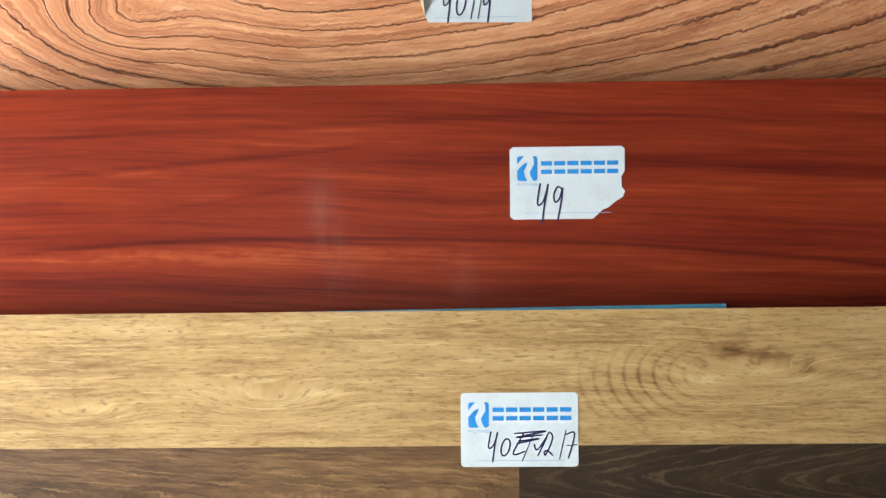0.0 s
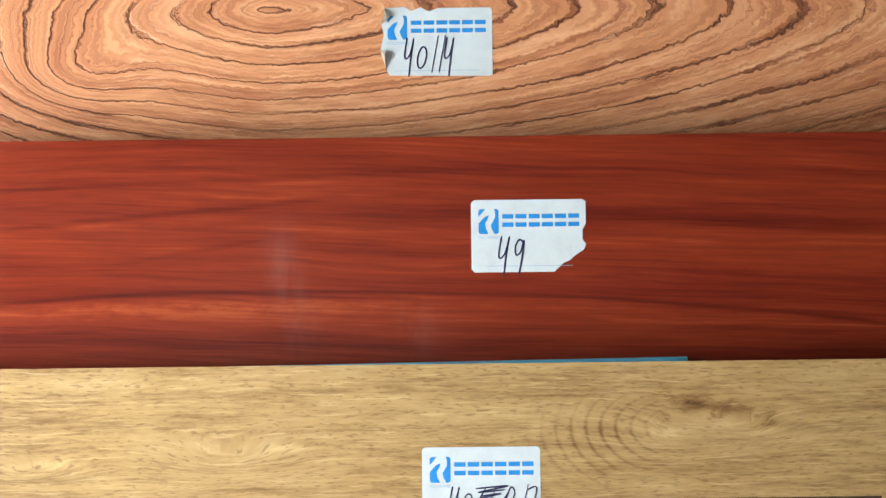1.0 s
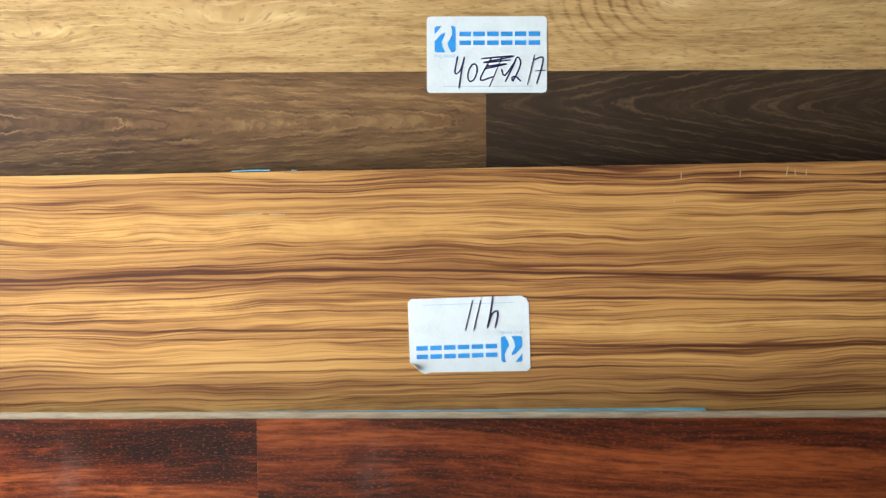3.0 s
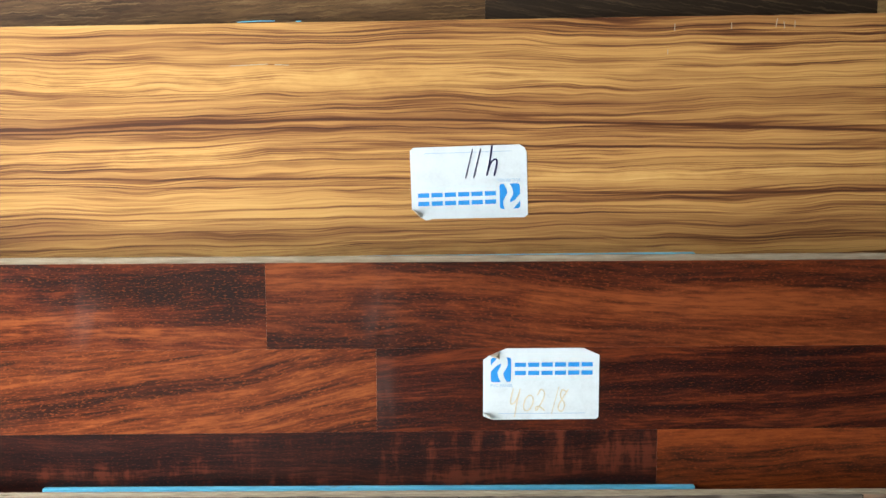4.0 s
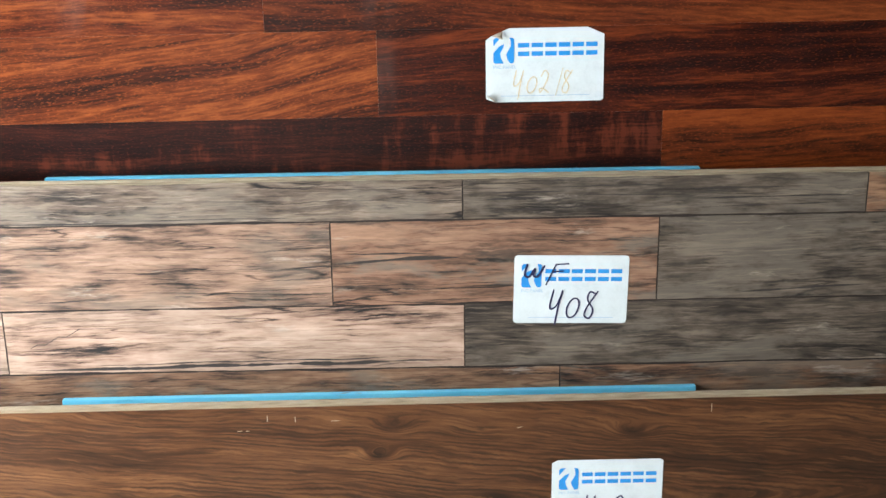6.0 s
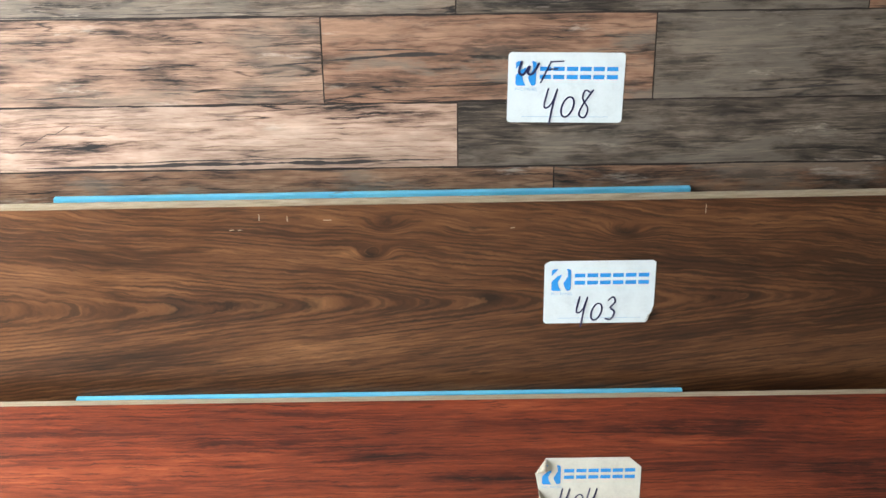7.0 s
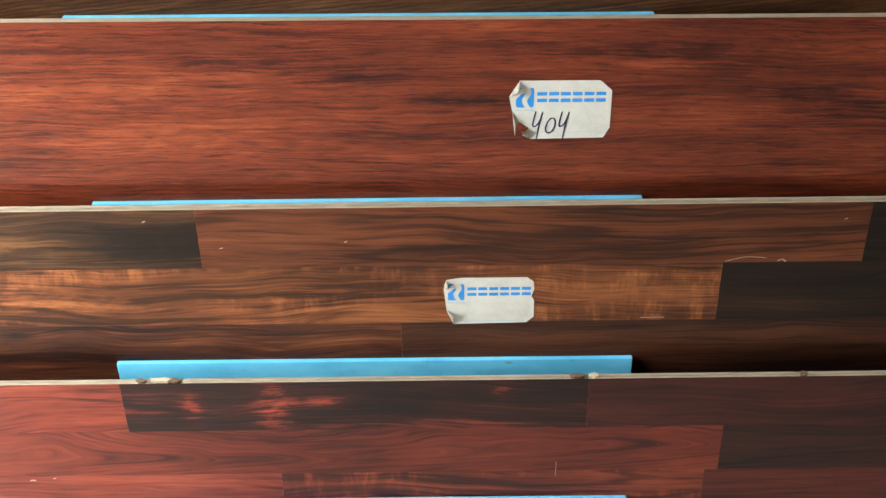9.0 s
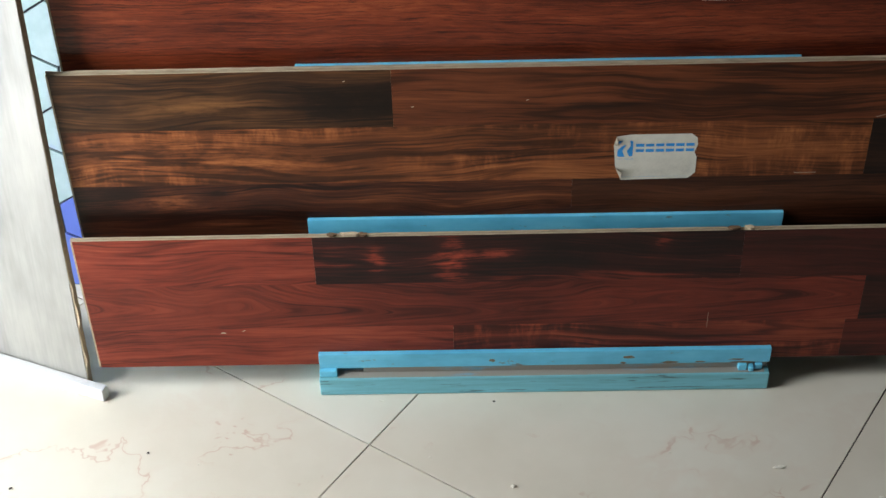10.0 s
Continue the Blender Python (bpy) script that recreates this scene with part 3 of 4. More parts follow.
bmesh.ops.remove_doubles(bm, verts=bm.verts, dist=1e-5)
part("printed_crack", bm, crack_mat, pf)

# --- G: brown oak with arches ---
mat_g = wood("brown_oak_decor", [(0.0, (34, 20, 11)), (0.35, (68, 41, 24)), (0.6, (98, 63, 38)), (1.0, (140, 99, 63))], 14.3,
             warp=(0.006, 5.0, 16.0), wiggle=0.004, cath=(0.1085, 0.004, 0.10, 0.010), freq=270.0, ring=0.26, sharp=3.0,
             jag=0.0022, knots=((0.0005, 0.1552, 0.014, 0.007, 0.012), (0.21, 0.171, 0.02, 0.008, 0.012), (0.013, 0.180, 0.018, 0.008, 0.012)),
             spots=((0.0, 0.155, 0.007, 0.005, -0.6), (0.013, 0.182, 0.016, 0.006, -0.45), (0.21, 0.171, 0.012, 0.006, -0.4), (0.098, 0.114, 0.012, 0.005, -0.3), (-0.02, 0.156, 0.02, 0.004, 0.3), (-0.04, 0.06, 0.06, 0.02, 0.2), (-0.2, 0.13, 0.08, 0.02, 0.15), (0.35, 0.155, 0.1, 0.02, -0.15)),
             veins=((3.0, 60.0, 0.04, 0.16), (5.0, 160.0, 0.05, 0.16)), streak=0.22, streak_scale=(3.0, 46.0), fibre=0.2, fibre_scale=(26.0, 430.0), blotch=0.22, blotch_scale=(5.0, 24.0), pore=0.55, pore_colour=(36, 24, 16), pore_scale=(40.0, 520.0), light_pore=0.22, rough=0.3, spec=0.34, relief=0.0)
pg = plank("G", "mid-brown oak-look laminate plank with arched grain")
whole("G", pg, mat_g)

# --- H: red-brown ---
mat_h = wood("red_mahogany_decor", [(0.0, (32, 12, 9)), (0.3, (80, 31, 18)), (0.58, (120, 52, 29)), (1.0, (168, 90, 53))], 21.0,
             warp=(0.012, 3.0, 9.0), wiggle=0.004, jag=0.003, streak=0.12, streak_scale=(2.4, 44.0), fibre=0.18, fibre_scale=(22.0, 400.0), blotch=0.2, blotch_scale=(5.0, 30.0), pore=0.7, pore_colour=(50, 20, 15), pore_scale=(34.0, 620.0), rough=0.3, spec=0.28, relief=0.0,
             veins=((2.2, 90.0, 0.035, 0.22), (3.4, 200.0, 0.05, 0.26)), light_pore=0.2,
             spots=((-0.12, 0.158, 0.05, 0.008, -0.3), (0.0, 0.150, 0.06, 0.008, -0.25), (-0.2, 0.12, 0.14, 0.03, 0.16), (-0.12, 0.075, 0.14, 0.02, 0.16), (0.09, 0.12, 0.05, 0.006, -0.4), (0.27, 0.167, 0.12, 0.014, -0.3), (0.42, 0.12, 0.06, 0.02, -0.3), (0.28, 0.155, 0.04, 0.006, 0.3)))
ph = plank("H", "red-brown mahogany-look laminate plank with fine dark grain")
whole("H", ph, mat_h)


# --- I: three-strip walnut ---
def walnut(seed, a, b, c, cross=0.0, arch=None, spots=()):
    return wood("walnut_decor", [(0.0, tuple(v * 0.6 for v in a)), (0.3, a), (0.55, tuple(v * 0.9 for v in b)), (1.0, c)], seed, arch=arch, warp=(0.030, 3.2, 6.0), wiggle=0.004, veins=((1.4, 30.0, 0.03, 0.26), (2.4, 90.0, 0.04, 0.2), (6.0, 220.0, 0.05, 0.16)), pore=0.3, pore_colour=a, streak=0.26, streak_scale=(1.8, 40.0),
                fibre=0.15, fibre_scale=(12.0, 420.0), blotch=0.2, blotch_scale=(4.0, 14.0), cross=cross, rough=0.34, spec=0.22, relief=0.0, spots=spots)


pi_ = plank("I", "three-strip walnut-look laminate plank with mixed brown blocks", chips=((-0.5, 0.01, 0.002),))
rows_of("I", pi_, [
    (0.3425, 0.42, [0.1005, 0.7392], [walnut(1.5, (30, 17, 9), (70, 43, 24), (126, 84, 48), spots=((-0.2, 0.175, 0.08, 0.02, -0.3), (-0.47, 0.18, 0.04, 0.012, -0.25), (-0.36, 0.175, 0.08, 0.012, 0.25))), walnut(2.6, (62, 31, 16), (112, 58, 32), (142, 82, 47)), walnut(3.2, (20, 12, 8), (40, 25, 17), (64, 42, 28))]),
    # the first broad spot makes this row's left end lighter
    (0.2722, 0.3425, [0.6053], [walnut(4.7, (70, 37, 19), (136, 76, 41), (184, 117, 67), 0.3, spots=((-0.4, 0.12, 0.14, 0.03, 0.3), (-0.3, 0.105, 0.05, 0.01, 0.2), (-0.05, 0.115, 0.1, 0.004, -0.3), (0.0, 0.125, 0.08, 0.004, -0.3))), walnut(5.9, (26, 15, 10), (48, 28, 18), (76, 48, 32))]),
    (0.19, 0.2722, [0.2913], [walnut(7.4, (34, 15, 9), (80, 40, 23), (150, 88, 50), spots=((-0.42, 0.06, 0.06, 0.014, 0.35), (-0.36, 0.068, 0.02, 0.005, -0.4), (-0.46, 0.07, 0.03, 0.006, -0.4))), walnut(8.8, (36, 18, 11), (72, 38, 22), (104, 60, 37))])])


# --- J: three-strip red ---
def redwood(seed, a, b, c, cross=0.0, arch=None, spots=()):
    return wood("rosewood_decor", [(0.0, tuple(v * 0.6 for v in a)), (0.3, a), (0.55, tuple(v * 0.9 for v in b)), (1.0, c)], seed, arch=arch, warp=(0.030, 3.2, 6.0), wiggle=0.004, veins=((1.4, 26.0, 0.025, 0.3), (2.4, 80.0, 0.04, 0.18), (6.0, 220.0, 0.05, 0.16)), pore=0.3, pore_colour=a, streak=0.26, streak_scale=(1.8, 38.0),
                fibre=0.15, fibre_scale=(10.0, 340.0), blotch=0.26, blotch_scale=(4.0, 16.0), cross=cross, rough=0.34, spec=0.28, relief=0.0, spots=spots)


pj = plank("J", "three-strip rosewood-look laminate plank with chipped top edge", chips=((local("J", 0.055, 0.2)[0], 0.022, 0.0035), (local("J", 0.475, 0.2)[0], 0.014, 0.0055), (local("J", 0.69, 0.2)[0], 0.006, 0.003)))
rows_of("J", pj, [
    (0.1565, 0.23, [0.006, 0.4795], [redwood(1.5, (80, 28, 19), (142, 56, 39), (176, 88, 62)), redwood(2.8, (28, 10, 9), (60, 22, 17), (166, 68, 46), spots=((-0.185, 0.15, 0.012, 0.02, 0.35), (-0.10, 0.15, 0.02, 0.03, 0.45), (-0.05, 0.158, 0.03, 0.006, 0.4), (0.13, 0.17, 0.012, 0.012, 0.3), (0.02, 0.15, 0.05, 0.02, -0.2))), redwood(3.9, (42, 15, 12), (74, 27, 20), (98, 42, 30))]),
    (0.0935, 0.1565, [0.621], [redwood(5.2, (70, 24, 17), (124, 48, 33), (156, 72, 49), arch=(local("J", 0.75, 0.12)[0], local("J", 0.0, 0.128)[1], 0.07, 0.008)), redwood(6.4, (30, 13, 11), (58, 24, 18), (80, 36, 26))]),
    (0.03, 0.0935, [0.159, 0.6075], [redwood(7.7, (78, 27, 19), (140, 57, 40), (170, 82, 56)), redwood(8.6, (74, 27, 18), (132, 56, 36), (170, 86, 56), 0.35), redwood(9.3, (56, 20, 15), (98, 37, 27), (124, 54, 38))])])

# ---- stickers ----
paper = plain("sticker_paper", (208, 216, 217), 0.45, 0.05, 60.0)
old_paper = plain("yellowed_paper", (206, 202, 188), 0.55, 0.08, 50.0)
print_blue = plain("print_blue", (38, 140, 212), 0.4, 0.04, 200.0)
pale_blue = plain("pale_print_blue", (150, 182, 208), 0.5, 0.06, 200.0)
ink = plain("pen_ink", (38, 38, 76), 0.4, 0.2, 300.0)
faded_ink = plain("faded_ink", (214, 198, 164), 0.6, 0.15, 300.0)
crease_mat = plain("torn_paper_edge", (176, 166, 148), 0.7, 0.2, 300.0)

GLYPH = {
    "4": [[(0.3, 1.0), (0.16, 0.45), (0.3, 0.32), (0.62, 0.48), (0.86, 0.92)], [(0.86, 0.98), (0.7, 0.4), (0.6, -0.25)]],
    "0": [[(0.55 + 0.36 * math.cos(a * 0.5236 + 1.4) + 0.1 * math.sin(a * 0.5236 + 1.4), 0.36 + 0.34 * math.sin(a * 0.5236 + 1.4)) for a in range(13)]],
    "1": [[(0.75, 1.05), (0.35, -0.12)]],
    "9": [[(0.82, 0.8), (0.5, 0.88), (0.25, 0.66), (0.35, 0.42), (0.65, 0.5), (0.85, 0.85), (0.8, 0.4), (0.62, -0.2)]],
    "2": [[(0.15, 0.7), (0.4, 0.95), (0.7, 0.8), (0.62, 0.5), (0.2, 0.05), (0.1, 0.18), (0.4, 0.2), (0.85, 0.02)]],
    "3": [[(0.2, 0.8), (0.55, 0.95), (0.75, 0.75), (0.45, 0.52), (0.78, 0.35), (0.6, 0.05), (0.15, 0.08)]],
    "7": [[(0.15, 0.85), (0.9, 0.9), (0.5, -0.1)], [(0.3, 0.42), (1.2, 0.45)]],
    "8": [[(0.8, 0.85), (0.45, 0.92), (0.35, 0.65), (0.75, 0.3), (0.6, 0.0), (0.25, 0.1), (0.4, 0.42), (0.95, 0.95)]],
    "W": [[(0.05, 1.0), (0.05, 0.35), (0.3, 0.2), (0.5, 0.7), (0.5, 0.3), (0.75, 0.25), (0.95, 0.9)]],
    "F": [[(0.35, 1.0), (0.1, -0.3)], [(0.3, 0.95), (1.0, 1.0)], [(0.22, 0.5), (0.8, 0.55)]],
    "#": [[(0.0, 0.9), (1.1, 1.0), (0.1, 0.75), (1.0, 0.85)], [(0.2, 0.6), (0.9, 0.7), (0.15, 0.5)], [(0.35, 0.95), (0.1, 0.1), (0.5, 0.2)], [(0.7, 1.0), (0.45, -0.2)], [(0.75, 0.5), (0.9, 0.25), (1.15, 0.75), (0.95, 0.0)]],
}


def smooth_line(p, n=6):
    out = []
    for i in range(len(p) - 1):
        a, b, c, d = (Vector(p[max(0, min(len(p) - 1, j))]) for j in (i - 1, i, i + 1, i + 2))
        for s in range(n):
            t = s / n
            out.append(0.5 * (2 * b + (c - a) * t + (2 * a - 5 * b + 4 * c - d) * t * t + (3 * b - a - 3 * c + d) * t ** 3))
    return out + [Vector(p[-1])]


def stroke(bm, p, width, place, y=-0.00052):
    """A pen line of even width along p; place() takes it onto the paper."""
    q = smooth_line(p) if len(p) > 2 else [Vector(v) for v in p]
    q = [Vector(place(v)) for v in q]
    left, right = [], []
    for i, v in enumerate(q):
        d = (q[min(i + 1, len(q) - 1)] - q[max(i - 1, 0)])
        d = d.normalized() if d.length > 1e-9 else Vector((1, 0))
        s = Vector((-d.y, d.x)) * width / 2 * (0.65 if i in (0, len(q) - 1) else 1)
        left.append(bm.verts.new((v.x + s.x, y, v.y + s.y)))
        right.append(bm.verts.new((v.x - s.x, y, v.y - s.y)))
    for i in range(len(q) - 1):
        bm.faces.new((left[i], left[i + 1], right[i + 1], right[i]))


SW, SH = 0.093, 0.0587


def sticker(plank_ob, k, X, Z, label, outline=None, text="", turn=0.0, mat=None, pen=None, text_at=(0.2, 0.36), pitch=0.105, size=0.26, extra="", curls=(), nib=0.0014):
    """A paper label; X, Z: the place of its upper left corner as printed. outline in parts of its width and height, y down."""
    lx, lz = local(k, X, Z)
    a = radians(turn)
    mat = mat or paper

    def place(v):
        u, w = v[0] * SW, -v[1] * SH
        return lx + u * math.cos(a) - w * math.sin(a), lz + u * math.sin(a) + w * math.cos(a)

    if outline is None:
        r = 0.03
        outline = [(r, 0), (1 - r, 0), (1 - r * 0.3, r * 0.45), (1, r * 1.5), (1, 1 - r * 1.5), (1 - r * 0.3, 1 - r * 0.45), (1 - r, 1), (r, 1), (r * 0.3, 1 - r * 0.45), (0, 1 - r * 1.5), (0, r * 1.5), (r * 0.3, r * 0.45)]
    bm = prism(bmesh.new(), [place(v) for v in outline], -0.0003, 0.0)
    s = part("sticker", bm, mat, plank_ob, label)
    # lifted corners: small folded flaps of paper
    for n, (p0, p1, p2) in enumerate(curls):
        bm = bmesh.new()
        q = [place(v) for v in (p0, p1, p2)]
        mid = ((q[0][0] + q[1][0]) / 2, (q[0][1] + q[1][1]) / 2)
        vs = [bm.verts.new((q[0][0], -0.00035, q[0][1])), bm.verts.new((q[1][0], -0.00035, q[1][1])), bm.verts.new((q[2][0], -0.0045, q[2][1])), bm.verts.new(((mid[0] + q[2][0]) / 2, -0.0040, (mid[1] + q[2][1]) / 2))]
        bm.faces.new((vs[0], vs[3], vs[2]))
        bm.faces.new((vs[0], vs[1], vs[3]))
        bm.faces.new((vs[3], vs[1], vs[2]))
        bmesh.ops.solidify(bm, geom=bm.faces[:], thickness=0.0002)
        part("curled_corner", bm, crease_mat, s, "curled and torn paper corner")
    # printed mark: two blue shapes with a pale band winding between them
    y = -0.00042
    bm = bmesh.new()
    shapes = [
        [(0.2, 0.125), (0.215, 0.125), (0.235, 0.135), (0.24, 0.16), (0.24, 0.44), (0.232, 0.465), (0.205, 0.47), (0.18, 0.40), (0.172, 0.35), (0.19, 0.30), (0.212, 0.235), (0.21, 0.17)],
        [(0.065, 0.44), (0.065, 0.325), (0.115, 0.24), (0.155, 0.21), (0.15, 0.25), (0.122, 0.33), (0.13, 0.40), (0.152, 0.47), (0.085, 0.47), (0.07, 0.46)],
        [(0.065, 0.235), (0.065, 0.15), (0.08, 0.128), (0.125, 0.125)]]
    for sh in shapes:
        bm.faces.new([bm.verts.new((place(v)[0], y, place(v)[1])) for v in sh])
    part("printed_mark", bm, print_blue, s, "blue printed mark")
    # brand lettering as plain bars
    for i in range(6):
        x0 = 0.272 + i * 0.115
        for t0, t1 in ((0.2, 0.26), (0.315, 0.375)):
            q = [place(v) for v in ((x0, t0), (x0 + 0.096, t0), (x0 + 0.096, t1), (x0, t1))]
            part("printed_bar", prism(bmesh.new(), q, y, y + 0.0001), print_blue, s)
    # small caption under the mark
    cu = bpy.data.curves.new("caption", "FONT")
    cu.body, cu.size = "PVC PANEL", 0.0036
    tmp = bpy.data.objects.new("caption", cu)
    me = bpy.data.meshes.new_from_object(tmp)
    bpy.data.objects.remove(tmp)
    px, pz = place((0.062, 0.54))
    for v in me.vertices:
        u, w = v.co.x, v.co.y
        v.co = (px + u * math.cos(a) - w * math.sin(a), y, pz + u * math.sin(a) + w * math.cos(a))
    me.materials.append(pale_blue)
    new("caption", me).parent = s
    bm = bmesh.new()
    stroke(bm, [(0.13, 0.915), (0.88, 0.915)], 0.0006, place, y)
    part("ruled_line", bm, pale_blue, s, "thin blue ruled line")
    if text:
        bm = bmesh.new()
        cx = text_at[0]
        for ch in text:
            wd = {"1": 0.55, "#": 2.5}.get(ch, 1.0)
            if ch != " ":
                for g in GLYPH[ch]:
                    stroke(bm, g, nib, lambda v, c=cx, w=wd: place((c + (v[0] + 0.16 * (v[1] - 0.5)) * pitch * 0.92 * (w if w > 1 else 1), text_at[1] + size * 1.25 * (1 - v[1]))), -0.00052 if ch != "#" else -0.00056)
            cx += pitch * wd
        part("handwriting", bm, pen or ink, s, "handwritten number in pen")
    if extra:
        bm = bmesh.new()
        cx = 0.09
        for ch in extra:
            for g in GLYPH[ch]:
                stroke(bm, g, 0.0019, lambda v, c=cx: place((c + (v[0] + 0.2 * (v[1] - 0.5)) * 0.17, 0.12 + 0.24 * (1 - v[1]))), -0.0006)
            cx += 0.2
        part("handwritten_letters", bm, ink, s, "handwritten letters in dark pen")
    return s


def torn(*pts):
    return list(pts)


sticker(pa, "A", 0.2800, 1.7945, "white paper sticker with torn left and top edges", torn((0.04, 0.02), (0.22, 0.0), (0.28, 0.06), (0.36, 0.01), (0.44, 0.07), (0.52, 0.02), (0.98, 0.02), (1, 0.06), (1, 0.98), (0.97, 1.0), (0.08, 0.98), (0.05, 0.9), (0.0, 0.62), (0.03, 0.4), (0.01, 0.25)), "40114", text_at=(0.2, 0.44), pitch=0.115, size=0.36,
        curls=(((0.0, 0.62), (0.05, 0.9), (0.05, 0.66)), ((0.01, 0.25), (0.04, 0.02), (0.09, 0.16))))
sticker(pb, "B", 0.3528, 1.6312, "white paper sticker with a torn lower corner", torn((0.03, 0), (0.97, 0), (1, 0.03), (1, 0.34), (0.97, 0.42), (0.97, 0.56), (1, 0.62), (0.98, 0.7), (0.9, 0.78), (0.86, 0.84), (0.8, 0.88), (0.76, 0.94), (0.72, 1), (0.03, 1), (0, 0.96), (0, 0.04)), "49", text_at=(0.22, 0.5), pitch=0.13, size=0.36)
sticker(pc, "C", 0.3112, 1.4353, "clean white paper sticker with a corrected number", None, "40#217", text_at=(0.22, 0.52), pitch=0.108, size=0.27, turn=-0.1, nib=0.0012)
sticker(pd, "D", 0.3905, 1.1630, "white paper sticker stuck on upside down, one corner torn", torn((0.03, 0), (0.82, 0.02), (0.88, 0.0), (0.93, 0.05), (1, 0.16), (1, 0.96), (0.97, 1), (0.06, 1), (0.02, 0.96), (0, 0.9), (0, 0.04)), "411", turn=180.9, text_at=(0.24, 0.58), pitch=0.125, size=0.27,
        curls=(((0.93, 0.05), (1.0, 0.16), (0.94, 0.11)),))
sticker(pe, "E", 0.3535, 1.0617, "white paper sticker with clipped corners and a faded number", torn((0.14, 0.04), (0.2, 0.0), (0.86, 0.0), (1, 0.1), (1, 0.97), (0.98, 1), (0.08, 1), (0.0, 0.95), (0, 0.16), (0.05, 0.1)), "40218", pen=faded_ink, nib=0.0009, text_at=(0.22, 0.56), pitch=0.115, size=0.26,
        curls=(((0.14, 0.04), (0.05, 0.1), (0.14, 0.14)), ((0.0, 0.9), (0.08, 1.0), (0.06, 0.93))))
sticker(pf, "F", 0.3745, 0.8836, "clean white paper sticker with handwritten letters and number", None, "408", text_at=(0.3, 0.5), pitch=0.15, size=0.34, turn=-1.2, extra="WF")
sticker(pg, "G", 0.4040, 0.7110, "white paper sticker with one clipped lower corner", torn((0.0, 0.05), (0.05, 0.0), (0.97, 0), (1, 0.03), (1, 0.72), (0.95, 0.98), (0.93, 1), (0.02, 1), (0, 0.97)), "403", text_at=(0.28, 0.56), pitch=0.135, size=0.32, turn=-0.3,
        curls=(((1.0, 0.78), (0.93, 1.0), (0.94, 0.86)),))
sticker(ph, "H", 0.3972, 0.5312, "worn paper sticker with a torn, curled left edge", torn((0.0, 0.28), (0.1, 0.0), (0.88, 0.0), (1, 0.18), (1, 0.84), (0.94, 1.02), (0.22, 1.04), (0.2, 0.84), (0.1, 0.72), (0.03, 0.54)), "404", text_at=(0.22, 0.54), pitch=0.13, size=0.32, mat=old_paper,
        curls=(((0.2, 0.84), (0.22, 1.04), (0.13, 0.92)), ((0.0, 0.28), (0.1, 0.0), (0.11, 0.2)), ((0.03, 0.54), (0.1, 0.72), (0.06, 0.95))))
sticker(pi_, "I", 0.3325, 0.3275, "yellowed torn paper sticker with a rubbed-out number", torn((0.02, 0.22), (0.05, 0.04), (0.2, 0.0), (0.9, 0.0), (0.97, 0.09), (0.98, 0.24), (0.95, 0.4), (0.98, 0.5), (0.98, 0.84), (0.9, 0.96), (0.12, 0.98), (0.05, 0.7)), "", mat=old_paper,
        curls=(((0.05, 0.7), (0.12, 0.98), (0.14, 0.78)), ((0.02, 0.22), (0.05, 0.04), (0.08, 0.2))))

# torn fibres where the top edge of the lowest plank is chipped
gouge = plain("torn_fibre", (112, 88, 64), 0.9, 0.35, 500.0)
curl = plain("raised_fibre", (204, 184, 152), 0.85, 0.15, 400.0)
rnd = random.Random(12)
for X, w, dark in ((0.028, 0.007, True), (0.048, 0.013, False), (0.062, 0.006, True), (0.468, 0.011, True), (0.484, 0.006, False), (0.695, 0.005, True)):
    cx = local("J", X, 0.2)[0]
    n = 10
    pts = [(cx + w * math.cos(6.283 * i / n) * rnd.uniform(0.6, 1.1), 0.0042 + 0.0034 * math.sin(6.283 * i / n) * rnd.uniform(0.6, 1.1)) for i in range(n)]
    part("edge_chip", slab(bmesh.new(), pts, PLANKS["J"][4] - 0.001, PLANKS["J"][4] + (0.0018 if dark else 0.0024)), gouge if dark else curl, pj, "torn fibres on the chipped edge")

# ---- blue rack ----
blue = Mat("blue_gloss_paint", 0.38)
bx, by, bz = blue.xyz("Object")
bn = blue.noise(bx * 12.0, by * 12.0, bz * 30.0, 4.0, 0.6)
bn2 = blue.noise(bx * 35.0, by * 60.0, bz * 90.0, 4.0, 0.7)
bcol = bn.ramp([(0.3, (90, 176, 206)), (0.5, (104, 194, 224)), (0.7, (120, 206, 232))])
blue.colour(blue.mix(bn2.step(0.63, 0.7) * 0.8, bcol, (120, 112, 98)))
blue.bump(bn2, 0.0003)
blue = blue.m
dusty = Mat("dusty_blue_ledge", 0.8)
bx, by, bz = dusty.xyz("Object")
dn = dusty.noise(bx * 9.0, by * 40.0, bz * 40.0, 5.0, 0.65)
dusty.colour(dusty.mix(dn.step(0.3, 0.45), dn.ramp([(0.3, (104, 160, 180)), (0.7, (124, 178, 194))]), (146, 140, 130)))
dusty = dusty.m
worn = Mat("worn_blue_paint", 0.5)
bx, by, bz = worn.xyz("Object")
wn_ = worn.noise(bx * 7.0, by * 30.0, bz * 120.0, 5.0, 0.7)
wc = worn.noise(bx * 18.0, by * 30.0, bz * 300.0, 3.0, 0.6)
wcol = wn_.ramp([(0.3, (104, 164, 170)), (0.5, (118, 186, 198)), (0.7, (128, 202, 216))])
wcol = worn.mix(wc.step(0.62, 0.68) * 0.75, wcol, (62, 60, 54))
worn.colour(wcol)
worn.bump(wc, 0.0006)
worn = worn.m

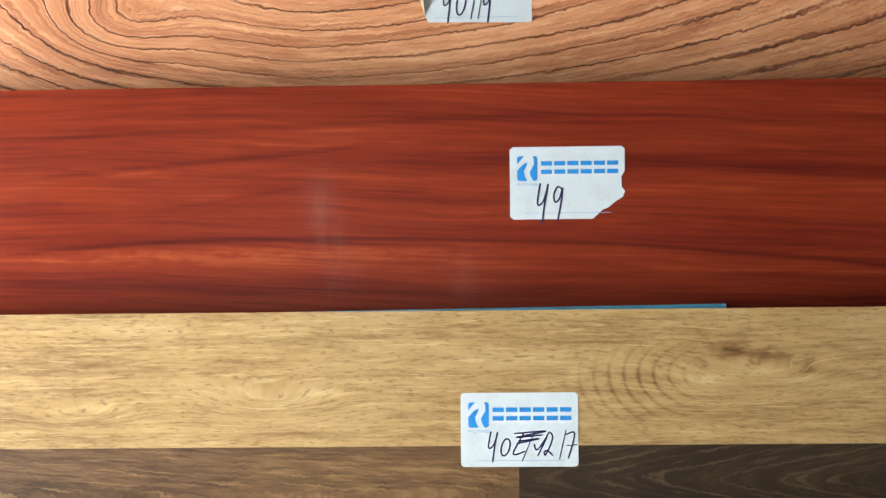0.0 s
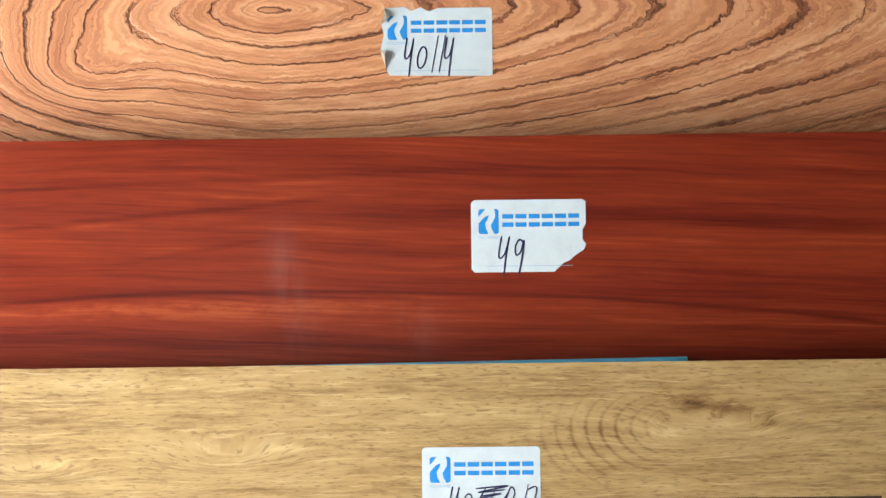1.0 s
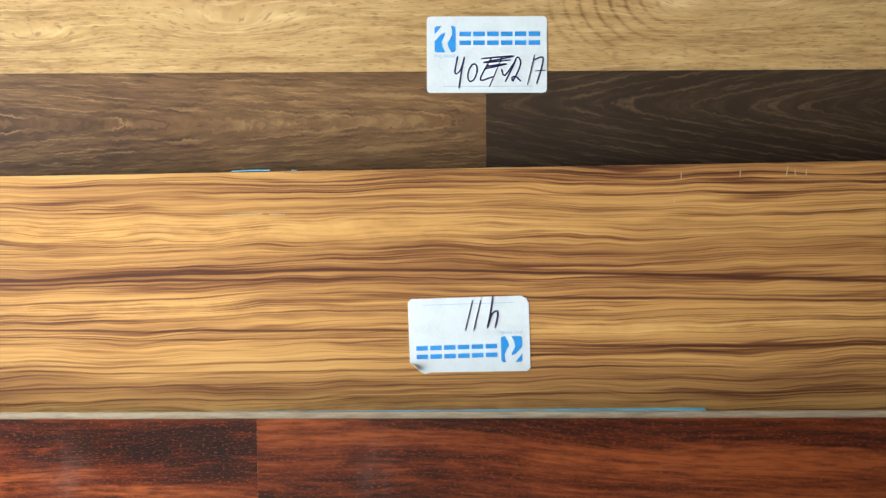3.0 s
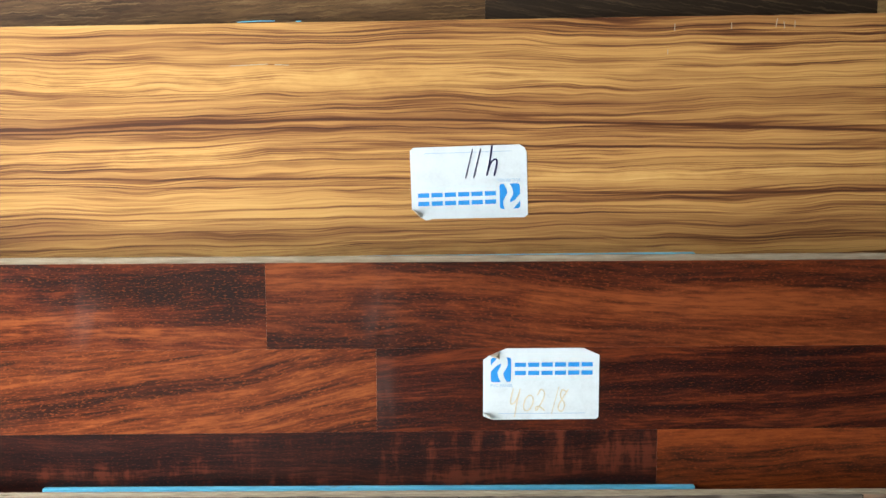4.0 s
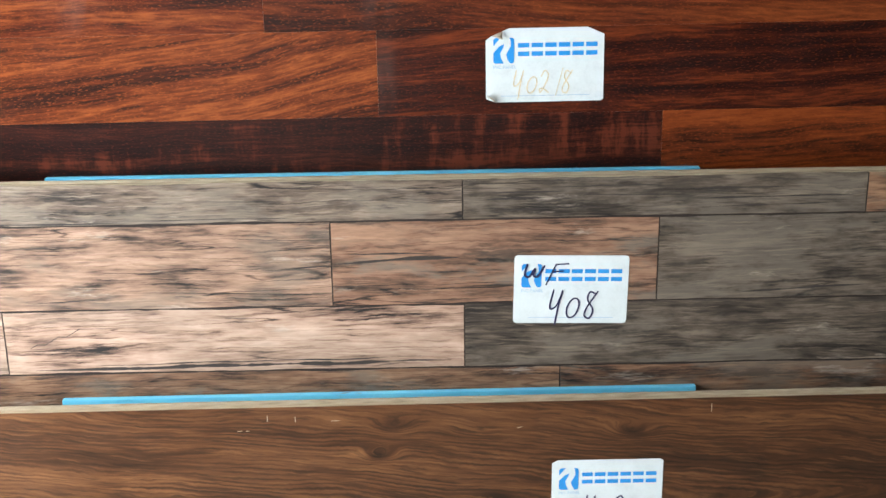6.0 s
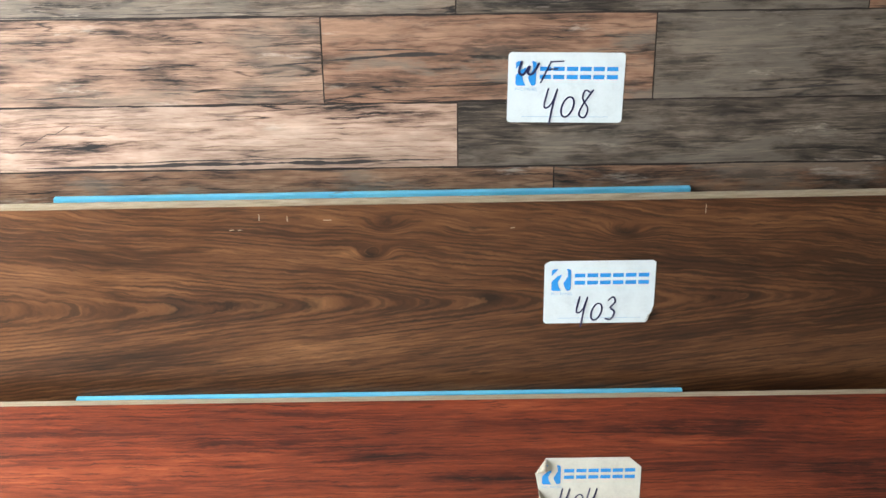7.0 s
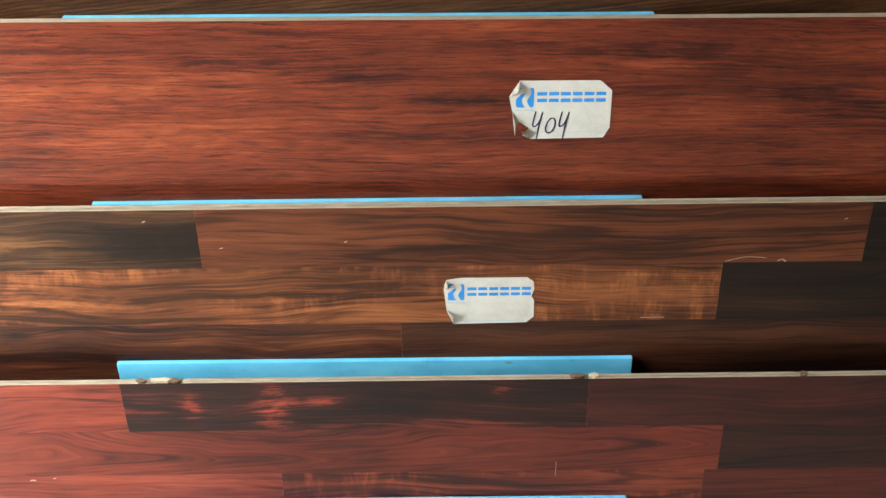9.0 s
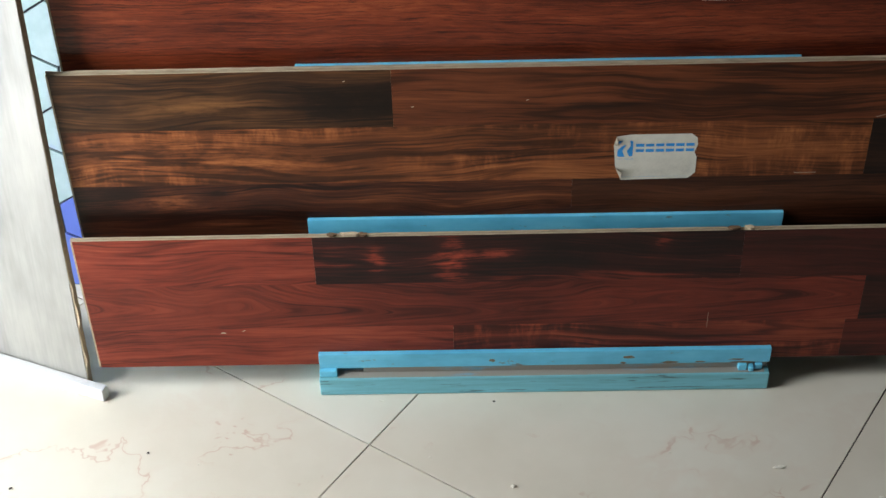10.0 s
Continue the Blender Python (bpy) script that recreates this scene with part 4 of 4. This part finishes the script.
rack = thing("display_rack", pose(0, 0, 0), "sky-blue painted wooden display rack with ledges, chipped paint", "display rack")
RW = 0.525
for k, (c, top, tilt, left, h) in PLANKS.items():
    zb, lt = top - h, LIP_TOP[k]
    yb = c + zb * TAN
    if k != "J":
        bm = box(bmesh.new(), 0.0, RW, -0.0062, -0.0006, -0.012, lt - zb, 0.0005)
        lip = part("lip_board", bm, blue, rack)
        lip.matrix_basis = pose(RW / 2, yb, zb, -2.0) @ pose(0, 0, 0, 0, -LIP_TILT.get(k, 0.0), 0) @ pose(-RW / 2, 0, 0)
        bm = box(bmesh.new(), 0.0, RW, -0.0005, 0.020, -0.012, -0.0006, 0.0006)
        part("ledge", bm, blue, rack).matrix_basis = pose(0, yb, zb, -2.0)
# bottom rail: front lip over a dusty slot, with end blocks and a worn base board
yj = 0.133
lip = part("lip_board", box(bmesh.new(), 0.001, RW + 0.002, yj - 0.0060, yj + 0.0008, 0.0360, 0.0575, 0.0006), blue, rack, "sky-blue lip board with scuffed lower edge")
part("base_board", box(bmesh.new(), 0.0, RW + 0.002, yj - 0.0145, yj + 0.060, 0.0, 0.0262, 0.0012), worn, rack, "worn blue base board with dark cracks")
part("ledge", box(bmesh.new(), 0.052, RW - 0.0005, yj - 0.0042, yj + 0.055, 0.0268, 0.0358, 0.0006), dusty, rack, "dust-covered ledge")
for x0, x1, fr, z1 in ((0.0005, 0.0215, 0.0105, 0.0358), (0.4905, 0.5005, 0.0100, 0.0352), (0.5022, 0.5085, 0.0120, 0.0330), (0.5100, 0.5190, 0.0085, 0.0345)):
    part("end_block", box(bmesh.new(), x0, x1, yj - fr, yj + 0.0018, 0.0264, z1, 0.0014, 2), blue, rack, "chipped blue end block")
part("dust_strip", box(bmesh.new(), 0.022, RW - 0.004, yj - 0.0125, yj + 0.0018, 0.0263, 0.0267), dusty, rack, "grey dust lying in the slot")
# sloping uprights behind the planks
y_lo, y_hi = 0.133 + 0.037 * TAN + 0.022, 0.343 + 1.675 * TAN + 0.022
slope = math.degrees(math.atan2(y_hi - y_lo, 1.675 - 0.037))
for x in (0.05, 0.43):
    bm = box(bmesh.new(), 0, 0.045, 0, 0.02, 0.0, 1.84, 0.001)
    part("upright", bm, blue, rack).matrix_basis = pose(x, y_lo - 0.037 * (y_hi - y_lo) / 1.638 + 0.002, 0.0012, -slope)

# chipped paint on the bottom rail
chip_mat = plain("bare_wood_chip", (126, 116, 98), 0.8, 0.25, 300.0)
rnd = random.Random(9)
for cx, cz, w, h in ((0.203, 0.0455, 0.0045, 0.0030), (0.362, 0.0475, 0.009, 0.0028), (0.356, 0.0385, 0.004, 0.0024), (0.41, 0.0385, 0.012, 0.0020), (0.445, 0.0385, 0.008, 0.0016), (0.488, 0.0415, 0.010, 0.0016), (0.497, 0.0370, 0.016, 0.0018)):
    n = 11
    pts = [(cx + w * math.cos(6.283 * i / n) * rnd.uniform(0.55, 1.1), cz + h * math.sin(6.283 * i / n) * rnd.uniform(0.55, 1.1)) for i in range(n)]
    part("paint_chip", prism(bmesh.new(), pts, yj - 0.00625, yj - 0.0059), chip_mat, rack, "bare wood where paint has chipped")

# pale scuffs on the planks
scuff_mat = plain("pale_scuff", (168, 154, 136), 0.7, 0.15, 400.0)


def scuff(ob, k, X, Z, length, turn, width=0.0006, bend=0.0, mat=None, name="scuff_mark"):
    lx, lz = local(k, X, Z)
    a = radians(turn)
    bm = bmesh.new()
    stroke(bm, [(0, 0), (0.5, bend), (1, 0)], width, lambda v: (lx + length * (v[0] * math.cos(a) - v[1] * math.sin(a)), lz + length * (v[0] * math.sin(a) + v[1] * math.cos(a))), -0.00012)
    part(name, bm, mat or scuff_mat, ob)


for X, Z, ln, tu in ((0.17, 0.753, 0.006, 88), (0.193, 0.752, 0.005, 92), (0.145, 0.745, 0.004, 5), (0.152, 0.745, 0.003, 2), (0.222, 0.7525, 0.007, 0), (0.535, 0.752, 0.008, 90), (0.375, 0.742, 0.004, 10)):
    scuff(pg, "G", X, Z, ln, tu)
for X, Z, ln, tu in ((0.505, 1.310, 0.006, 88), (0.55, 1.312, 0.005, 90), (0.585, 1.313, 0.007, 80), (0.592, 1.312, 0.006, 96), (0.60, 1.313, 0.005, 86), (0.5, 1.292, 0.004, 90), (0.155, 1.284, 0.03, 2), (0.19, 1.285, 0.012, -3)):
    scuff(pd, "D", X, Z, ln, tu)
# touches of blue paint left on two upper edges
for X, Z, ln, wd in ((0.1614, 1.3179, 0.03, 0.0006), (0.2076, 1.3184, 0.004, 0.0007)):
    scuff(pd, "D", X, Z, ln, 0.8, wd, 0.01, blue, "paint_touch")
scuff(pi_, "I", 0.607, 0.344, 0.04, 5, 0.0007, 0.08)
scuff(pi_, "I", 0.658, 0.344, 0.008, -10, 0.0012, 0.3)
scuff(pi_, "I", 0.53, 0.2755, 0.024, 0, 0.0007)
scuff(pj, "J", -0.11, 0.0865, 0.006, 0, 0.0018, 0.1)
scuff(pj, "J", -0.085, 0.0890, 0.004, 20, 0.001)
scuff(pj, "J", 0.45, 0.085, 0.022, 90, 0.0004)
scuff(pc, "C", 0.61, 1.455, 0.003, 60, 0.0008)
for X, Z in ((0.05, 0.398), (0.12, 0.366), (0.715, 0.392), (0.24, 0.372)):
    scuff(pi_, "I", X, Z, 0.003, 20, 0.0009)

# ---- leaning grey board with white baseboard ----
grey_decor = wood("pale_grey_decor", [(0.0, (94, 93, 90)), (0.35, (128, 126, 121)), (0.6, (150, 147, 140)), (1.0, (170, 166, 157))], 31.0, warp=(0.01, 9.0, 1.6), streak=0.08, streak_scale=(36.0, 1.4), fibre=0.07, fibre_scale=(260.0, 8.0), blotch=0.3, blotch_scale=(16.0, 5.0), rough=0.5)
white_paint = plain("white_gloss", (206, 206, 204), 0.3, 0.04, 30.0)
BDIR = math.degrees(math.atan2(0.1128 - 0.1703, -0.2564 + 0.3969))
board = thing("grey_board", pose(-0.2564, 0.1128, 0, 0, 0, BDIR), "pale grey wood-look board leaning with white baseboard foot", "wall board")
blean = pose(0, 0.012, 0.001, -4.5, 0, 0)
part("decor_face", box(bmesh.new(), -0.172, -0.030, 0.0, 0.0008, 0.0, 1.3), grey_decor, board).matrix_basis = blean
bm = bmesh.new()
rnd = random.Random(4)
prev = None
for i in range(90):
    z = 1.3 * i / 89
    w = 0.0012 * rnd.random() + (0.004 * rnd.random() if z < 0.16 else 0)
    ring = [bm.verts.new(p) for p in ((-0.172, 0.001, z), (-0.030 + w, 0.001, z), (-0.030 + w * 0.4, 0.0085, z), (-0.172, 0.0085, z))]
    if prev:
        for a in range(4):
            b = (a + 1) % 4
            bm.faces.new((prev[a], prev[b], ring[b], ring[a]))
    else:
        bm.faces.new(ring[::-1])
    prev = ring
bm.faces.new(prev)
part("core", bm, core_mat, board, "rough brown fibreboard core").matrix_basis = blean
part("baseboard_strip", box(bmesh.new(), -0.64, 0.0, 0.0, 0.0115, 0.0, 0.018, 0.001), white_paint, board, "white baseboard strip")

# ---- hexagon panel on the wall ----
hexm = Mat("hexagon_tile_glaze", 0.3)
hr = hexm.rand()
hx, hy, hz = hexm.xyz()
hn = hexm.noise(hx * 30.0, hy * 30.0, hz * 30.0, 4.0, 0.6)
hexm.colour(hexm.mix((hr + hn * 0.04).step(0.8, 0.82), hn.ramp([(0.3, (158, 180, 184)), (0.7, (178, 198, 202))]), (96, 116, 196)))
hexm = hexm.m
dark_joint = plain("dark_joint", (34, 36, 44), 0.8, 0.2, 100.0)
hexp = thing("hexagon_panel", pose(-0.75, 0.33, 0.0, -2.5), "wall panel of pale blue and blue hexagon tiles with dark joints", "wall panel")
part("backing", box(bmesh.new(), 0.0, 0.80, 0.0, 0.0055, 0.0, 1.3), dark_joint, hexp)
HR = 0.043
hex_me = None
rz = 0
zc = HR
while zc + HR < 1.3:
    xc = HR + (HR * 0.866 if rz % 2 else 0)
    while xc + HR < 0.80:
        if hex_me is None:
            bm = bmesh.new()
            prism(bm, [(HR * 0.955 * math.sin(radians(60 * i)), HR * 0.955 * math.cos(radians(60 * i))) for i in range(6)], -0.003, -0.0002)
            t = part("hexagon_tile", bm, hexm, hexp)
            hex_me = t.data
        else:
            t = new("hexagon_tile", hex_me)
            t.parent = hexp
        t.location = (xc, 0, zc)
        xc += HR * 1.732
    zc += HR * 1.5
    rz += 1

# ---- crumbs and scraps on the floor ----
crumb_dark = plain("dark_crumb", (60, 52, 46), 0.9, 0.3, 400.0)
crumb_pale = plain("pale_crumb", (232, 226, 210), 0.8, 0.15, 400.0)


def crumb(x, y, sx, sy, sz, turn, mat, label):
    rnd = random.Random(int((x + 3) * 1e4))
    bm = bmesh.new()
    bmesh.ops.create_icosphere(bm, subdivisions=1, radius=1)
    for v in bm.verts:
        j = rnd.uniform(0.7, 1.15)
        v.co = (v.co.x * sx * j, v.co.y * sy * j, max(0.0, (v.co.z * 0.5 + 0.45)) * sz)
    ob = link("crumb", bm, mat)
    ob.matrix_world = pose(x, y, 0.0005, 0, 0, turn)
    return tagged(ob, label, "debris", "crumbs on the floor")


for x, y, a, b, c, r, dk in ((0.5175, -0.004, 0.0085, 0.0025, 0.002, 8, 0), (0.2223, -0.0265, 0.0035, 0.0028, 0.0035, 20, 0), (0.071, 0.108, 0.005, 0.0016, 0.001, -8, 0), (-0.19, 0.03, 0.0022, 0.0018, 0.002, 0, 1), (-0.335, -0.02, 0.0025, 0.0016, 0.002, 30, 1), (-0.365, 0.012, 0.002, 0.0014, 0.002, 0, 1),
                          (0.40, 0.02, 0.002, 0.0015, 0.0015, 40, 0), (0.62, -0.05, 0.006, 0.003, 0.003, -40, 0), (0.205, 0.104, 0.002, 0.0015, 0.001, 0, 1), (-0.13, 0.012, 0.002, 0.001, 0.001, 12, 0), (0.13, 0.018, 0.002, 0.0014, 0.001, 60, 0)):
    crumb(x, y, a, b, c, r, crumb_dark if dk else crumb_pale, "small dark grit crumb on the tiles" if dk else "small pale paper scrap on the tiles")

# ---- floor tiles ----
marble = Mat("cream_marble_tile", 0.16)
mx, my, mz = marble.xyz("Object")
mr = marble.rand() * 40.0
cloud = marble.noise(mx * 5.0, my * 5.0, mr, 4.0, 0.55)
fine = marble.noise(mx * 60.0, my * 60.0, mr, 4.0, 0.6)
wx = marble.noise(mx * 7.0, my * 7.0, mr + 5.0, 3.0, 0.6)
v2 = marble.noise(mx * 4.4 + wx * 0.5 + 3.0, my * 5.6 + wx * 0.5, mr + 15.0, 5.0, 0.62)
vein2 = ((v2 - 0.5).abs()).step(0.0, 0.009, 1.0, 0.0) * marble.noise(mx * 11.0 + 4.0, my * 11.0, mr + 6.0, 4.0).step(0.52, 0.64)
halo = ((v2 - 0.5).abs()).step(0.0, 0.05, 1.0, 0.0) * cloud.step(0.42, 0.65)
mcol = (cloud * 0.92 + fine * 0.08).ramp([(0.3, (208, 199, 180)), (0.5, (216, 208, 190)), (0.7, (222, 216, 200))])
mcol = marble.mix(halo * 0.14, mcol, (204, 170, 146))
mcol = marble.mix(vein2 * 0.45, mcol, (186, 134, 108))
marble.colour(mcol)
marble.gloss(cloud.step(0.3, 0.7, 0.3, 0.38))
marble = marble.m
TS = 0.4577
TD = Vector((0.5607, 0.8280)).normalized()
TN = Vector((-TD.y, TD.x))
TX = Vector((0.0612, 0.0390))


def clip(poly, axis, limit, keep_less):
    out = []
    for i in range(len(poly)):
        a, b = poly[i - 1], poly[i]
        ia, ib = ((p[axis] <= limit) == keep_less for p in (a, b))
        if ia != ib:
            s = (limit - a[axis]) / (b[axis] - a[axis])
            out.append((a[0] + (b[0] - a[0]) * s, a[1] + (b[1] - a[1]) * s))
        if ib:
            out.append(b)
    return out


floor_ob = bpy.data.objects["floor"]
G = 0.0009
for i in range(-14, 14):
    for j in range(-14, 14):
        o = TX + TD * (i * TS) + TN * (j * TS)
        poly = [o + TD * G + TN * G, o + TD * (TS - G) + TN * G, o + TD * (TS - G) + TN * (TS - G), o + TD * G + TN * (TS - G)]
        poly = [(p.x, p.y) for p in poly]
        for ax_, lim, less in ((0, X1, True), (0, X0, False), (1, Y1, True), (1, Y0, False)):
            poly = clip(poly, ax_, lim, less) if poly else poly
        if len(poly) < 3:
            continue
        ctr = o + (TD + TN) * TS / 2
        bm = slab(bmesh.new(), [(x - ctr.x, y - ctr.y) for x, y in poly], -0.0025, 0.0)
        t = part("floor_tile", bm, marble, floor_ob)
        t.location = (ctr.x, ctr.y, 0)
